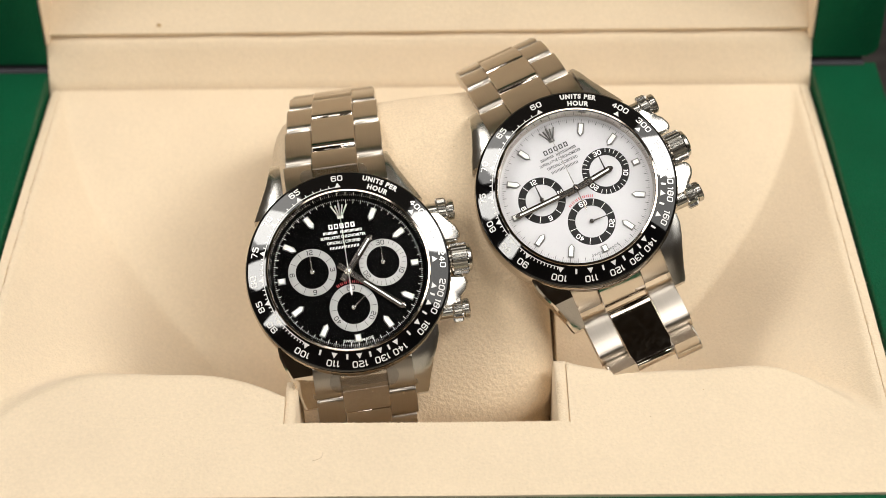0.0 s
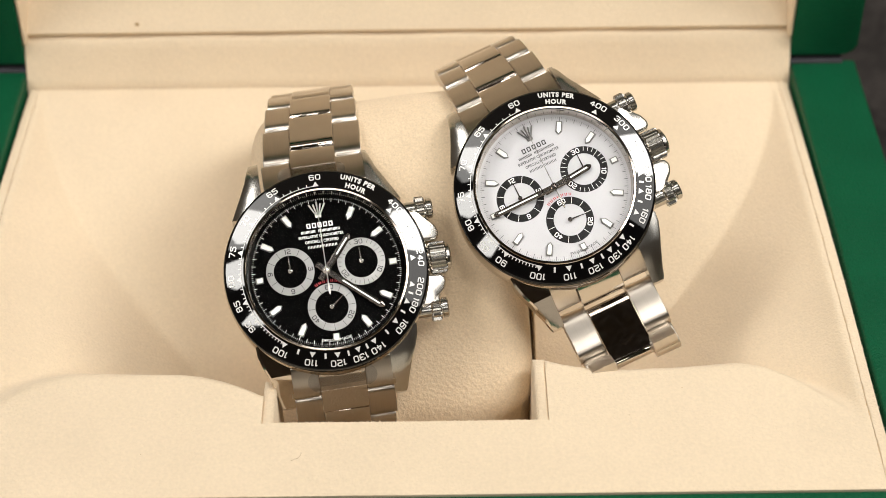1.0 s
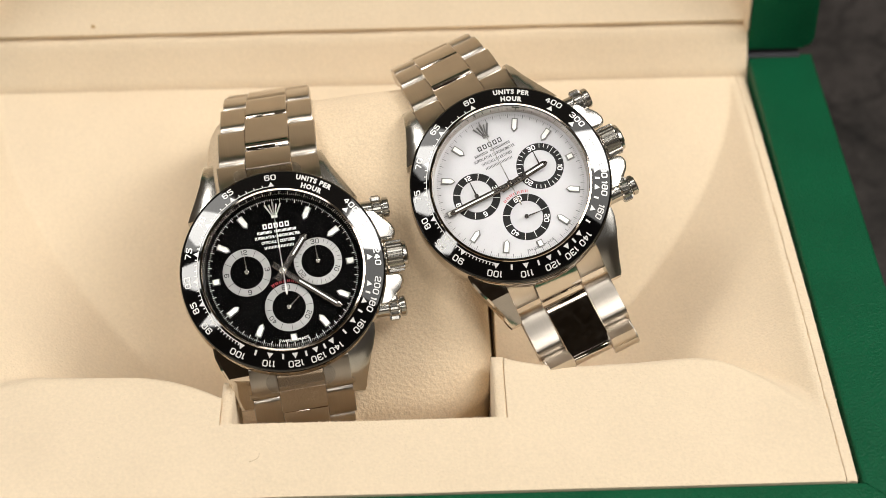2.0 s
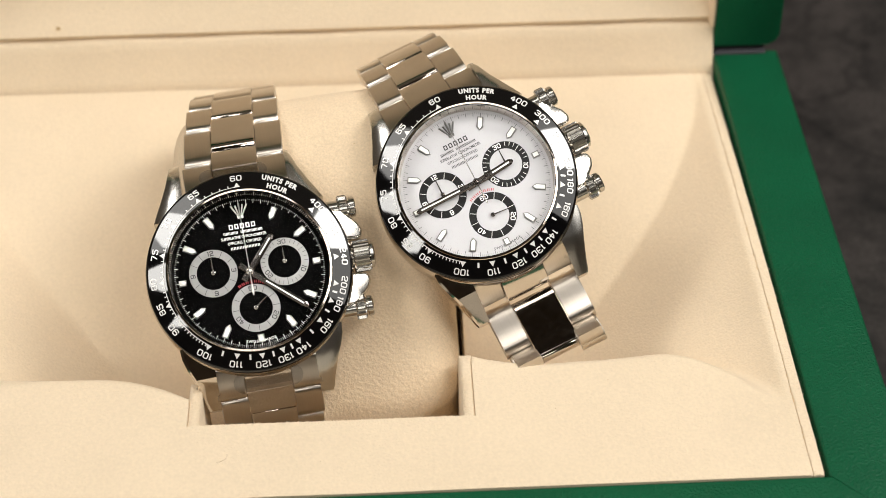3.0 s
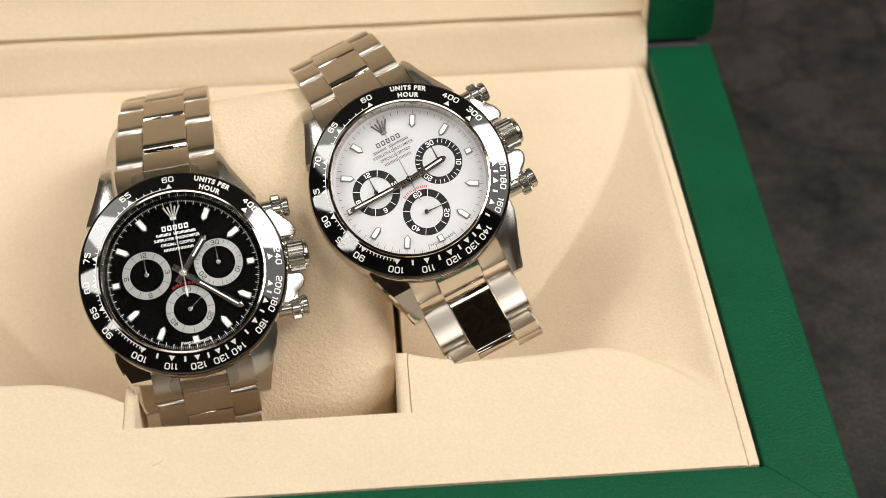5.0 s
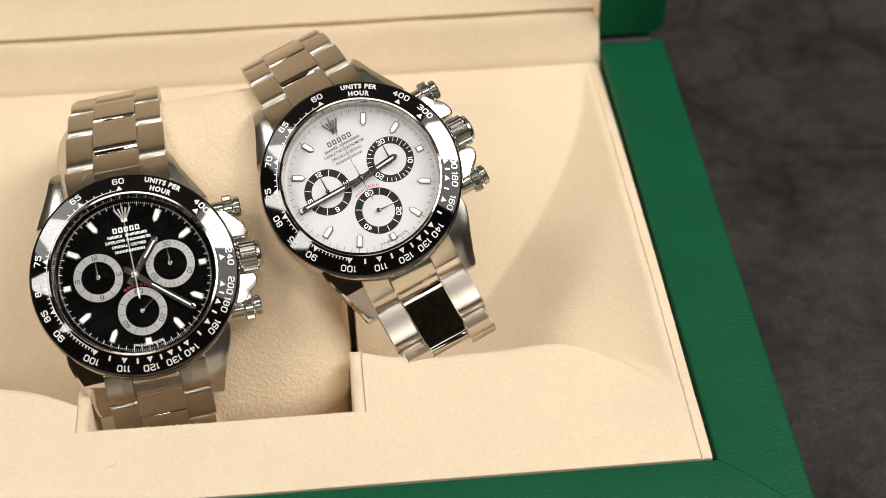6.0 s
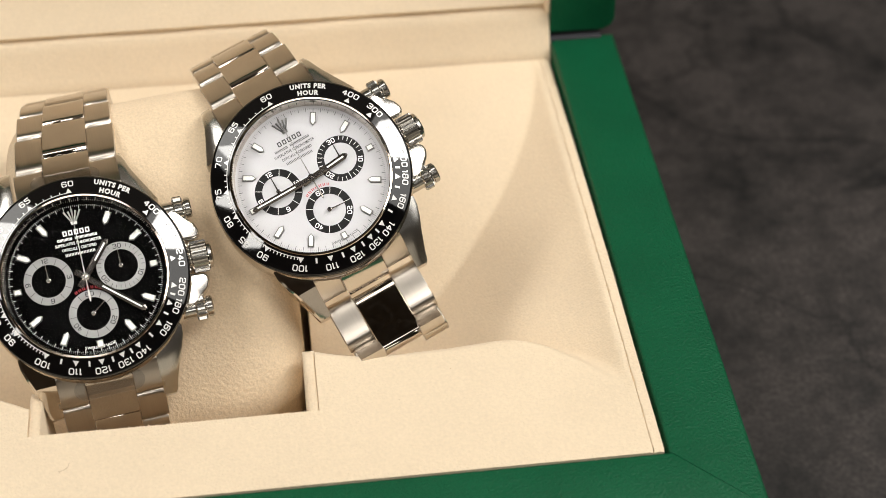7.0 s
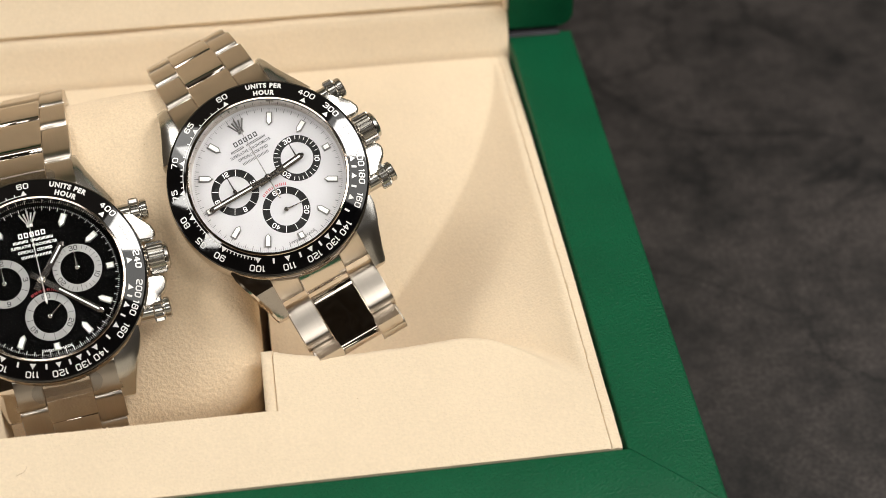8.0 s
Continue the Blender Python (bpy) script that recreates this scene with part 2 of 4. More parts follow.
def write_into(bm, text, place, height, wide=1.0, bold=0.0, gap=1.0):
    """place maps (u, v) in millimetres to a point."""
    vs, fs = glyphs(text, bold, gap)
    made = [bm.verts.new(place(u * height * wide, v * height)) for u, v in vs]
    for f in fs:
        try:
            bm.faces.new([made[i] for i in f])
        except ValueError:
            pass


# squared numerals: the middle lines of their strokes, in a cell one unit high; a closed one ends where it began
A, B = 0.29, 0.41
STROKES = {
    "0": [[(-A, 0), (-A, B), (A, B), (A, -B), (-A, -B), (-A, 0)]],
    "1": [[(-0.13, 0.24), (0.06, 0.40), (0.06, -0.5)]],
    "2": [[(-A, 0.19), (-A, B), (A, B), (A, 0.0), (-A, -0.06), (-A, -B), (A + 0.08, -B)]],
    "3": [[(-A, 0.21), (-A, B), (A, B), (A, 0.02), (-0.12, 0.02)], [(A - 0.1, 0.02), (A, 0.02), (A, -B), (-A, -B), (-A, -0.21)]],
    "4": [[(0.14, -0.5), (0.14, B), (-A - 0.03, -0.2), (A + 0.1, -0.2)]],
    "5": [[(A + 0.05, B), (-A, B), (-A, 0.08), (A, 0.08), (A, -B), (-A, -B), (-A, -0.21)]],
    "6": [[(A, 0.22), (A, B), (-A, B), (-A, -B), (A, -B), (A, 0.06), (-A, 0.06)]],
    "7": [[(-A - 0.06, B), (A + 0.03, B), (-0.08, -0.5)]],
    "8": [[(0, 0.03), (-A + 0.03, 0.03), (-A + 0.03, B), (A - 0.03, B), (A - 0.03, 0.03), (0, 0.03)],
          [(0, 0.03), (-A, 0.03), (-A, -B), (A, -B), (A, 0.03), (0, 0.03)]],
    "9": [[(-A, -0.22), (-A, -B), (A, -B), (A, B), (-A, B), (-A, -0.06), (A, -0.06)]],
}


def rounded(line, r=0.2, steps=4):
    """The line with its corners drawn round."""
    out = [Vector(line[0])]
    for p, q, n in zip(line, line[1:], line[2:]):
        p, q, n = Vector(p), Vector(q), Vector(n)
        k = min(r, 0.48 * (p - q).length, 0.48 * (n - q).length)
        a, b = q + (p - q).normalized() * k, q + (n - q).normalized() * k
        for i in range(steps + 1):
            t = i / steps
            out.append(a * (1 - t) ** 2 + q * 2 * t * (1 - t) + b * t * t)
    return out + [Vector(line[-1])]


def number_into(bm, text, place, height, wide=1.0, weight=0.17):
    """A number in squared strokes; place maps (u, v) in millimetres to a point."""
    steps = [0.52 if c == "1" else 0.88 for c in text]
    x = -sum(steps) / 2
    for c, step in zip(text, steps):
        for line in STROKES[c]:
            line = rounded(line)
            rows = []
            for i, p in enumerate(line):
                along = (line[min(i + 1, len(line) - 1)] - line[max(i - 1, 0)]).normalized()
                side = Vector((-along.y, along.x)) * weight / 2
                rows.append([bm.verts.new(place((x + step / 2 + q.x) * height * wide, q.y * height)) for q in (p - side, p + side)])
            for a, b in zip(rows, rows[1:]):
                bm.faces.new((a[0], b[0], b[1], a[1]))
        x += step


# ---- the place ----
bm = bmesh.new()
box_into(bm, -700, 900, -600, 900, -40, 0, 4)
table = structure("table_top", bm, STONE, "dark grey mottled stone table top with fine cracks", "table")
for x in (-640, 790):
    for y in (-540, 790):
        bm = bmesh.new()
        box_into(bm, x, x + 50, y, y + 50, -740, -40, 2)
        part("table_leg", bm, GAP, table)

bm = bmesh.new()
box_into(bm, -1800, 1800, -2000, 1800, -760, -740)
structure("floor", bm, WALL, "plain warm grey studio floor", "floor")
bm = bmesh.new()
box_into(bm, -1800, 1800, -2000, 1800, 1700, 1720)
structure("ceiling", bm, CEILING, "plain grey studio ceiling", "ceiling")
for wall_name, span in (("wall_north", (-1800, 1800, 1800, 1900)), ("wall_south", (-1800, 1800, -2100, -2000)),
                        ("wall_east", (1800, 1900, -2100, 1900)), ("wall_west", (-1900, -1800, -2100, 1900))):
    bm = bmesh.new()
    box_into(bm, *span, -760, 1720)
    structure(wall_name, bm, WALL, "plain warm grey studio wall", "wall")


# ---- the presentation box ----
box = new("presentation_box")
box.location = (0, 0, RIM * MM)
tagged(box, "open green leatherette watch box lined with cream suede, on stone", "watch box")

XI, XO, YF, YB, YO, YFO = 88.8, 104.0, -45.2, 77.5, 81.5, -60.2


def wall_piece(name, outline, mitred):
    """One mitred wall of the base, rim uppermost; its long edges are softly rounded."""
    bm = bmesh.new()
    prism_into(bm, outline, -RIM, 0)
    top = [e for e in bm.edges if all(v.co.z > -1 for v in e.verts) and not mitred(e)]
    bmesh.ops.bevel(bm, geom=top, offset=0.7, segments=3, affect="EDGES", profile=0.5)
    return part(name, fix_normals(bm), GREEN, box, "green grained leatherette rim and wall", 60)


def slanting(e):
    d = e.verts[0].co - e.verts[1].co
    return abs(d.x) > 1 and abs(d.y) > 1


wall_piece("front_wall", [(-XO, YFO), (XO, YFO), (XI, YF), (-XI, YF)], slanting)
for s in (-1, 1):
    wall_piece("side_wall", [(s * XO, YFO + 0.16), (s * XO, YO), (s * XI, YO), (s * XI, YF + 0.16)], slanting)
bm = bmesh.new()
box_into(bm, -XI, XI, YB + 1.5, YO, -RIM, -4)
part("back_wall", bm, GREEN, box, "", 0)
bm = bmesh.new()
box_into(bm, -XI, XI, YF, YB + 1.5, -RIM, -RIM + 3)
part("base_board", bm, GAP, box, "dark card base inside the box", 0)

# the suede tray: flat in front, with a finger scoop on either side of the slot
SLOT_X, SLOT_F, SLOT_B = 26.6, -28.0, 47.0


def lip(x):
    """How far back the flat front of the tray reaches."""
    a = abs(x)
    return -11.3 - 19.5 * (max(0.0, a - 61.0) / 25.0) ** 2 - (5.6 if x < 0 else -4.0) * (min(18.0, max(0.0, 45.0 - a)) / 18.0) ** 2


def edge_level(y):
    """The tray's edge sinks a little towards the back."""
    return -0.05 - 3.1 * (min(1.0, max(0.0, y / YB))) ** 1.3


def scoop(x, y):
    d = max(0.0, 85.0 - abs(x))
    side = edge_level(y) - 1.15 * (d * d / (d + 1.2)) ** 0.79
    back = -3.2 - 0.0189 * max(0.0, YB - y) ** 1.6
    k = 0.14
    m = max(side, back)
    return m + k * math.log(math.exp((side - m) / k) + math.exp((back - m) / k))


def tray_height(x, y):
    width = 14.0 - 5.0 * min(1.0, max(0.0, (x - 52.0) / 16.0)) + (5.0 * min(1.0, max(0.0, (46.0 - x) / 18.0)) if x > 0 else 0.0)
    s = min(1.0, max(0.0, (y - lip(x) + 0.37 * width) / width))
    s = s * s * (3 - 2 * s)
    wave = 0.10 * noise.noise(Vector((x * 0.05, y * 0.05, 0.3)))
    low = min(scoop(x, y), edge_level(y)) if abs(x) < 85.0 else edge_level(y)
    return (1 - s) * 0.15 + s * low + wave


def grid(lo, hi, step, keep=()):
    marks = sorted({lo, hi, *keep})
    out = []
    for a, b in zip(marks, marks[1:]):
        n = max(1, round((b - a) / step))
        out += [a + (b - a) * i / n for i in range(n)]
    return out + [hi]


def seam_drift(x, y):
    """The seam wanders a little along the tray's edge."""
    if not 84.5 < abs(x) < 86.7:
        return 0.0
    return 0.10 * noise.noise(Vector((0.09 * y, 0.0, x * 0.01))) + 0.07 * noise.noise(Vector((0.5 * y, 3.0, x * 0.01)))


def tray_sheet(x_lo, x_hi, y_lo, y_hi, keep_x=(), keep_y=(), hole=False, step=0.6, fold=0.5):
    bm = bmesh.new()
    xs, ys = grid(x_lo, x_hi, step, keep_x), grid(y_lo, y_hi, step, keep_y)
    vs = [[bm.verts.new((x + seam_drift(x, y), y, tray_height(x, y))) for y in ys] for x in xs]
    for i in range(len(xs) - 1):
        for j in range(len(ys) - 1):
            mx, my = (xs[i] + xs[i + 1]) / 2, (ys[j] + ys[j + 1]) / 2
            if hole and abs(mx) < SLOT_X and SLOT_F < my < SLOT_B:
                continue
            bm.faces.new((vs[i][j], vs[i + 1][j], vs[i + 1][j + 1], vs[i][j + 1]))
    bmesh.ops.delete(bm, geom=[v for v in bm.verts if not v.link_faces], context="VERTS")
    # turn the outer edge down, as wrapped cloth does
    rim = [e for e in bm.edges if e.is_boundary]
    ret = bmesh.ops.extrude_edge_only(bm, edges=rim)
    for v in [g for g in ret["geom"] if isinstance(g, bmesh.types.BMVert)]:
        v.co.z -= 26.0 if abs(v.co.x) < SLOT_X + 1 and SLOT_F - 1 < v.co.y < SLOT_B + 1 else 6.0
    edge = [e for e in rim if e.is_valid]
    bmesh.ops.bevel(bm, geom=edge, offset=fold, segments=2, affect="EDGES", profile=0.5)
    return fix_normals(bm)


tray = part("tray", tray_sheet(-85.87, 85.87, YF + 0.08, YB, (-SLOT_X, SLOT_X), (SLOT_F, SLOT_B), True, fold=0.3), SUEDE, box,
            "cream suede tray with scooped sides and a square slot", 50)
rnd = random.Random(2)
for s in (-1, 1):
    lo, hi = sorted((s * 86.03, s * 87.9))
    part("edge_strip", tray_sheet(lo, hi, YF + 0.08, YB, step=0.8, fold=0.3), SUEDE, tray, "", 50)
    bm = bmesh.new()
    for y0 in range(-44, 76):
        x0, x1 = (s * 85.95 + seam_drift(s * 85.95, y) for y in (y0, y0 + 1))
        z0, z1 = (tray_height(s * 85.95, y) - 0.2 - 0.1 * rnd.random() for y in (y0, y0 + 1))
        a = [bm.verts.new(p) for p in ((x0 - 0.3, y0, z0), (x0 + 0.3, y0, z0), (x1 + 0.3, y0 + 1, z1), (x1 - 0.3, y0 + 1, z1))]
        bm.faces.new(a)
    part("seam", bm, SEAM, tray, "thin brown seam line", 0)

# slot: four cloth walls, the side ones with a visible lip
for s in (-1, 1):
    bm = bmesh.new()
    side = [(SLOT_F - 0.4, 0.12), (-19.2, 0.05), (-17.0, -0.3), (-15.4, -1.2), (-14.4, -3.2), (-14.0, -8.0), (-13.8, -50.0), (SLOT_F - 0.4, -50.0)]
    # rounded over the top: a half-round cap of strips across the wall's thickness
    rows = []
    for k in range(7):
        a = math.pi * k / 6
        x, sink = s * (25.5 - 1.18 * math.cos(a)), 1.05 * (1 - math.sin(a)) * 0.6
        rows.append([bm.verts.new((x, y + (sink + (3.8 if s > 0 else -1.0) if 0 < n < 7 else 0), max(z - sink, -50.0))) for n, (y, z) in enumerate(side)])
    for a, b in zip(rows, rows[1:]):
        for n in range(len(side)):
            m = (n + 1) % len(side)
            bm.faces.new((a[n], a[m], b[m], b[n]))
    bm.faces.new(rows[0]), bm.faces.new(rows[-1])
    part("slot_side", fix_normals(bm), SUEDE, tray, "", 50)
bm = bmesh.new()
box_into(bm, -26.5, 26.5, SLOT_F - 1.6, SLOT_F - 0.05, -50, -0.75)
part("slot_front", bm, SUEDE, tray, "", 0)
bm = bmesh.new()
box_into(bm, -26.5, 26.5, SLOT_B + 0.05, SLOT_B + 1.6, -50, -12.5)
part("slot_back", bm, SUEDE, tray, "", 0)
bm = bmesh.new()
box_into(bm, -26.5, 26.5, SLOT_F - 1.5, SLOT_B + 1.5, -52, -50.1)
part("slot_floor", bm, SUEDE, tray, "", 0)

# short pale fibres that stand along the slot's edge
rnd = random.Random(5)
bm = bmesh.new()
for k in range(1100):
    x = rnd.uniform(-24.6, 24.6)
    base = Vector((x, SLOT_F + 0.02, 0.1 - rnd.random() * 0.7))
    tip = base + Vector((rnd.uniform(-0.25, 0.25), rnd.uniform(0.1, 0.45), rnd.uniform(-0.1, 0.25)))
    w = Vector((0.06, 0, 0))
    bm.faces.new([bm.verts.new(p) for p in (base - w, base + w, tip)])
for k in range(800):
    s = rnd.choice((-1, 1))
    base = Vector((s * (24.5 + rnd.random() * 1.8), rnd.uniform(SLOT_F, -18.0), -0.1))
    tip = base + Vector((-s * rnd.uniform(0.0, 0.5), rnd.uniform(-0.2, 0.2), rnd.uniform(0.15, 0.5)))
    w = Vector((0, 0.045, 0))
    bm.faces.new([bm.verts.new(p) for p in (base - w, base + w, tip)])
for k in range(1500):
    s, y = rnd.choice((-1, 1)), rnd.uniform(YF + 0.3, YB - 0.5)
    base = Vector((s * (87.75 + 0.15 * rnd.random()), y, edge_level(y) - 0.1 - 0.5 * rnd.random()))
    tip = base + Vector((s * rnd.uniform(0.1, 0.5), rnd.uniform(-0.25, 0.25), rnd.uniform(-0.1, 0.35)))
    w = Vector((0, 0.05, 0))
    bm.faces.new([bm.verts.new(p) for p in (base - w, base + w, tip)])
tagged(part("suede_nap", bm, SUEDE, tray, "short suede fibres along the edges of the tray", 0), kind="stuff")

# ---- the lid, leaning back ----
LID = pose(0, 81.2 * MM, 1.8 * MM, -4, 0, 0)
lid = new("lid", None)
lid.parent, lid.matrix_basis = box, LID
lid["label"] = "raised green lid with cream suede lining"
LID_TOP = 148.0


def lid_bar(name, x0, x1, z0, z1, y1=40.0):
    """A bar of the lid's rim; the outer corner by the hinge is rounded."""
    bm = bmesh.new()
    s = 1 if x0 + x1 > 0 else -1
    m = Matrix(((1, 0, 0, 0), (0, 0, 1, 0), (0, 1, 0, 0), (0, 0, 0, 1)))
    if z0 == 0:
        outer, inner = (x1, x0) if s > 0 else (x0, x1)
        arc = [(outer - s * 2.4 * (1 - math.sin(a)), 2.4 * (1 - math.cos(a))) for a in [i * math.pi / 12 for i in range(7)]]
        outline = [(inner, 0)] + arc + [(outer, z1), (inner, z1)]
    else:
        outline = [(x0, z0), (x1, z0), (x1, z1), (x0, z1)]
    prism_into(bm, outline, 0, y1, m)
    front = [e for e in bm.edges if all(v.co.y < 0.1 for v in e.verts)
             and (all(abs(abs(v.co.x) - XO) < 2.5 for v in e.verts) or all(v.co.z > LID_TOP - 0.1 for v in e.verts))]
    bmesh.ops.bevel(bm, geom=front, offset=0.6, segments=3, affect="EDGES", profile=0.5)
    part(name, fix_normals(bm), GREEN, lid, "", 40)


lid_bar("lid_side", XI, XO, 0, LID_TOP - 15)
lid_bar("lid_side", -XO, -XI, 0, LID_TOP - 15)
lid_bar("lid_end", -XO, XO, LID_TOP - 14.95, LID_TOP)
bm = bmesh.new()
box_into(bm, -XO, XO, 40.05, 43, 0, LID_TOP, 1.0)
part("lid_back", bm, GREEN, lid, "", 50)
bm = bmesh.new()
# the padded lining slopes back from the hinge and then rises
cove = [(39.8, -2.0), (9.0, -2.0), (6.5, 5.4), (3.4, 5.5), (2.4, 6.0), (2.2, 6.7), (2.9, 7.5), (6.0, 9.9), (10.0, 13.0), (13.5, 17.0), (16.0, 23.0), (17.0, 32.0),
        (17.0, LID_TOP - 15.2), (39.8, LID_TOP - 15.2)]
rows = [[bm.verts.new((x, y, z)) for y, z in cove] for x in (-88.6, 88.6)]
for k in range(len(cove)):
    j = (k + 1) % len(cove)
    bm.faces.new((rows[0][k], rows[0][j], rows[1][j], rows[1][k]))
bm.faces.new(rows[0]), bm.faces.new(rows[1])
part("lid_panel", fix_normals(bm), SUEDE, lid, "", 50)
for s in (-1, 1):
    bm = bmesh.new()
    a, b = sorted((s * 87.7, s * 88.75))
    box_into(bm, a, b, 0.3, 12.0, 4.5, LID_TOP - 15.2, 0.6)
    part("lid_cheek", bm, SUEDE, lid, "", 50)
# the flap that runs from the tray's back edge up into the lid
bm = bmesh.new()
profile = [(YB + 0.1, -6.0), (YB + 0.3, -3.2), (YB + 1.5, -1.2), (YB + 3.2, 1.6), (YB + 4.6, 4.2), (YB + 5.5, 5.7), (YB + 6.2, 6.3), (YB + 6.9, 6.5), (YB + 7.6, 6.9), (YB + 8.6, 7.7)]
rows = []
for i in range(41):
    x = -88.6 + 177.2 * i / 40
    sag = 0.5 * (1 - (2 * i / 40 - 1) ** 6) + 0.15 * math.sin(i * 0.9)
    rows.append([bm.verts.new((x, y, z + (sag if z > 3 else 0))) for y, z in profile])
for a, b in zip(rows, rows[1:]):
    for j in range(len(profile) - 1):
        bm.faces.new((a[j], b[j], b[j + 1], a[j + 1]))
part("hinge_flap", fix_normals(bm), SUEDE, box, "cream suede flap over the hinge", 60)
for s in (-1, 1):
    bm = bmesh.new()
    a, b = sorted((s * (XI - 0.5), s * (XO - 3)))
    box_into(bm, a, b, YO - 1.5, YO + 6, -3.0, 0.5, 0.3)
    part("hinge_strip", bm, GAP, box, "dark grey hinge strip", 0)

# ---- the cushion ----
cushion = new("watch_cushion")
cushion.matrix_basis = pose(0, 0, RIM * MM) @ pose(0, 0, -20 * MM) @ pose(0, 0, 0, 0, -8, 0)
tagged(cushion, "cream suede watch cushion set in the slot of the box", "cushion")
outline = [(-17.5, -22), (-17.3, -8), (-16.5, 0), (-14.5, 6.5), (-10.5, 12), (-6, 16.5), (-1, 21.3), (5, 27.2), (12, 34), (19, 39.8),
           (27, 43.6), (35, 44.3), (41, 42), (45, 37), (46.2, 28), (46.2, 10), (46, -22)]


def spline(points, per=5):
    out = []
    n = len(points)
    for i in range(n):
        p = [Vector(points[(i + k - 1) % n]) for k in range(4)]
        for j in range(per):
            t = j / per
            out.append(0.5 * ((2 * p[1]) + (p[2] - p[0]) * t + (2 * p[0] - 5 * p[1] + 4 * p[2] - p[3]) * t * t + (3 * p[1] - p[0] - 3 * p[2] + p[3]) * t ** 3))
    return out


ring = spline(outline)
mid = Vector((16, 12))
bm = bmesh.new()
HALF, ROUND = 26.3, 7.0
stations = [-HALF + ROUND * (1 - math.cos(a)) for a in (0, 0.25, 0.5, 0.75, 1.0, 1.3)] + [-18 + i * 1.5 for i in range(25)]
stations += [-x for x in stations[5::-1]]
rows = []
for x in stations:
    over = max(0.0, abs(x) - (HALF - ROUND)) / ROUND
    inset = ROUND * (1 - math.sqrt(max(0.0, 1 - over * over)))
    row = []
    for p in ring:
        d = p - mid
        q = mid + d * (1 - inset / max(d.length, 1))
        lump = 0.35 * noise.noise(Vector((x * 0.09, q.x * 0.09, q.y * 0.09)))
        # the lower front corners are rounded off
        front, low = min(1.0, max(0.0, (-8.0 - q.x) / 7.0)), min(1.0, max(0.0, (12.0 - q.y) / 9.5))
        cut = 6.0 * front * (1 - math.sqrt(1 - low * low))
        row.append(bm.verts.new((x * (HALF - cut) / HALF, q.x, q.y + lump)))
    rows.append(row)
for a, b in zip(rows, rows[1:]):
    for k in range(len(ring)):
        j = (k + 1) % len(ring)
        bm.faces.new((a[k], b[k], b[j], a[j]))
bm.faces.new(rows[0]), bm.faces.new(rows[-1][::-1])
part("cushion_cover", fix_normals(bm), SUEDE_SOFT, cushion, "", 70)


# ---- the watches ----
def bezel_z(r):
    t = (r - 15.55) / (19.25 - 15.55)
    return 3.05 - 1.46 * t - 0.06 * t * t


def on_bezel(angle, r0, lift=0.05):
    def place(u, v):
        a, r = math.radians(angle) + u / r0, r0 + v
        return (r * math.sin(a), r * math.cos(a), bezel_z(r) + lift)
    return place


def on_dial(cx, cy, turn=0.0, z=0.06):
    c, s = math.cos(math.radians(turn)), math.sin(math.radians(turn))
    return lambda u, v: (cx + u * c + v * s, cy - u * s + v * c, z)


def ray_bar(bm, angle, r0, r1, w0, w1, place_r=None, cx=0.0, cy=0.0, z=0.06):
    """A flat bar or triangle along a radius; place_r gives the height over the radius."""
    a = math.radians(angle)
    sx, cx2 = math.sin(a), math.cos(a)
    pts = []
    for r, w in ((r0, -w0), (r0, w0), (r1, w1), (r1, -w1)):
        if w == 0 and pts and (r1, 0) in [pts[-1]]:
            continue
        pts.append((r, w))
    if w1 == 0:
        pts = [(r0, -w0), (r0, w0), (r1, 0)]
    vs = [bm.verts.new((cx + r * sx + w * cx2, cy + r * cx2 - w * sx, place_r(r) if place_r else z)) for r, w in pts]
    bm.faces.new(vs)


TACHY = (65, 70, 75, 80, 85, 90, 100, 110, 120, 130, 140, 160, 180, 200, 240, 300, 400, 60)


def tachy_angle(v):
    return 360.0 * 60.0 / v


def sweep(start, knots, length, step=0.25):
    """A curve in the (y, z) plane: knots give its slope in degrees along its length."""
    y, z, s, out = start[0], start[1], 0.0, []
    ks, ka = [k[0] for k in knots], [k[1] for k in knots]
    while s <= length + 1e-6:
        a = float(np.interp(s, ks, ka))
        out.append((y, z, a))
        y, z, s = y + step * math.cos(math.radians(a)), z + step * math.sin(math.radians(a)), s + step
    return lambda q: out[min(len(out) - 1, max(0, round(q / step)))]


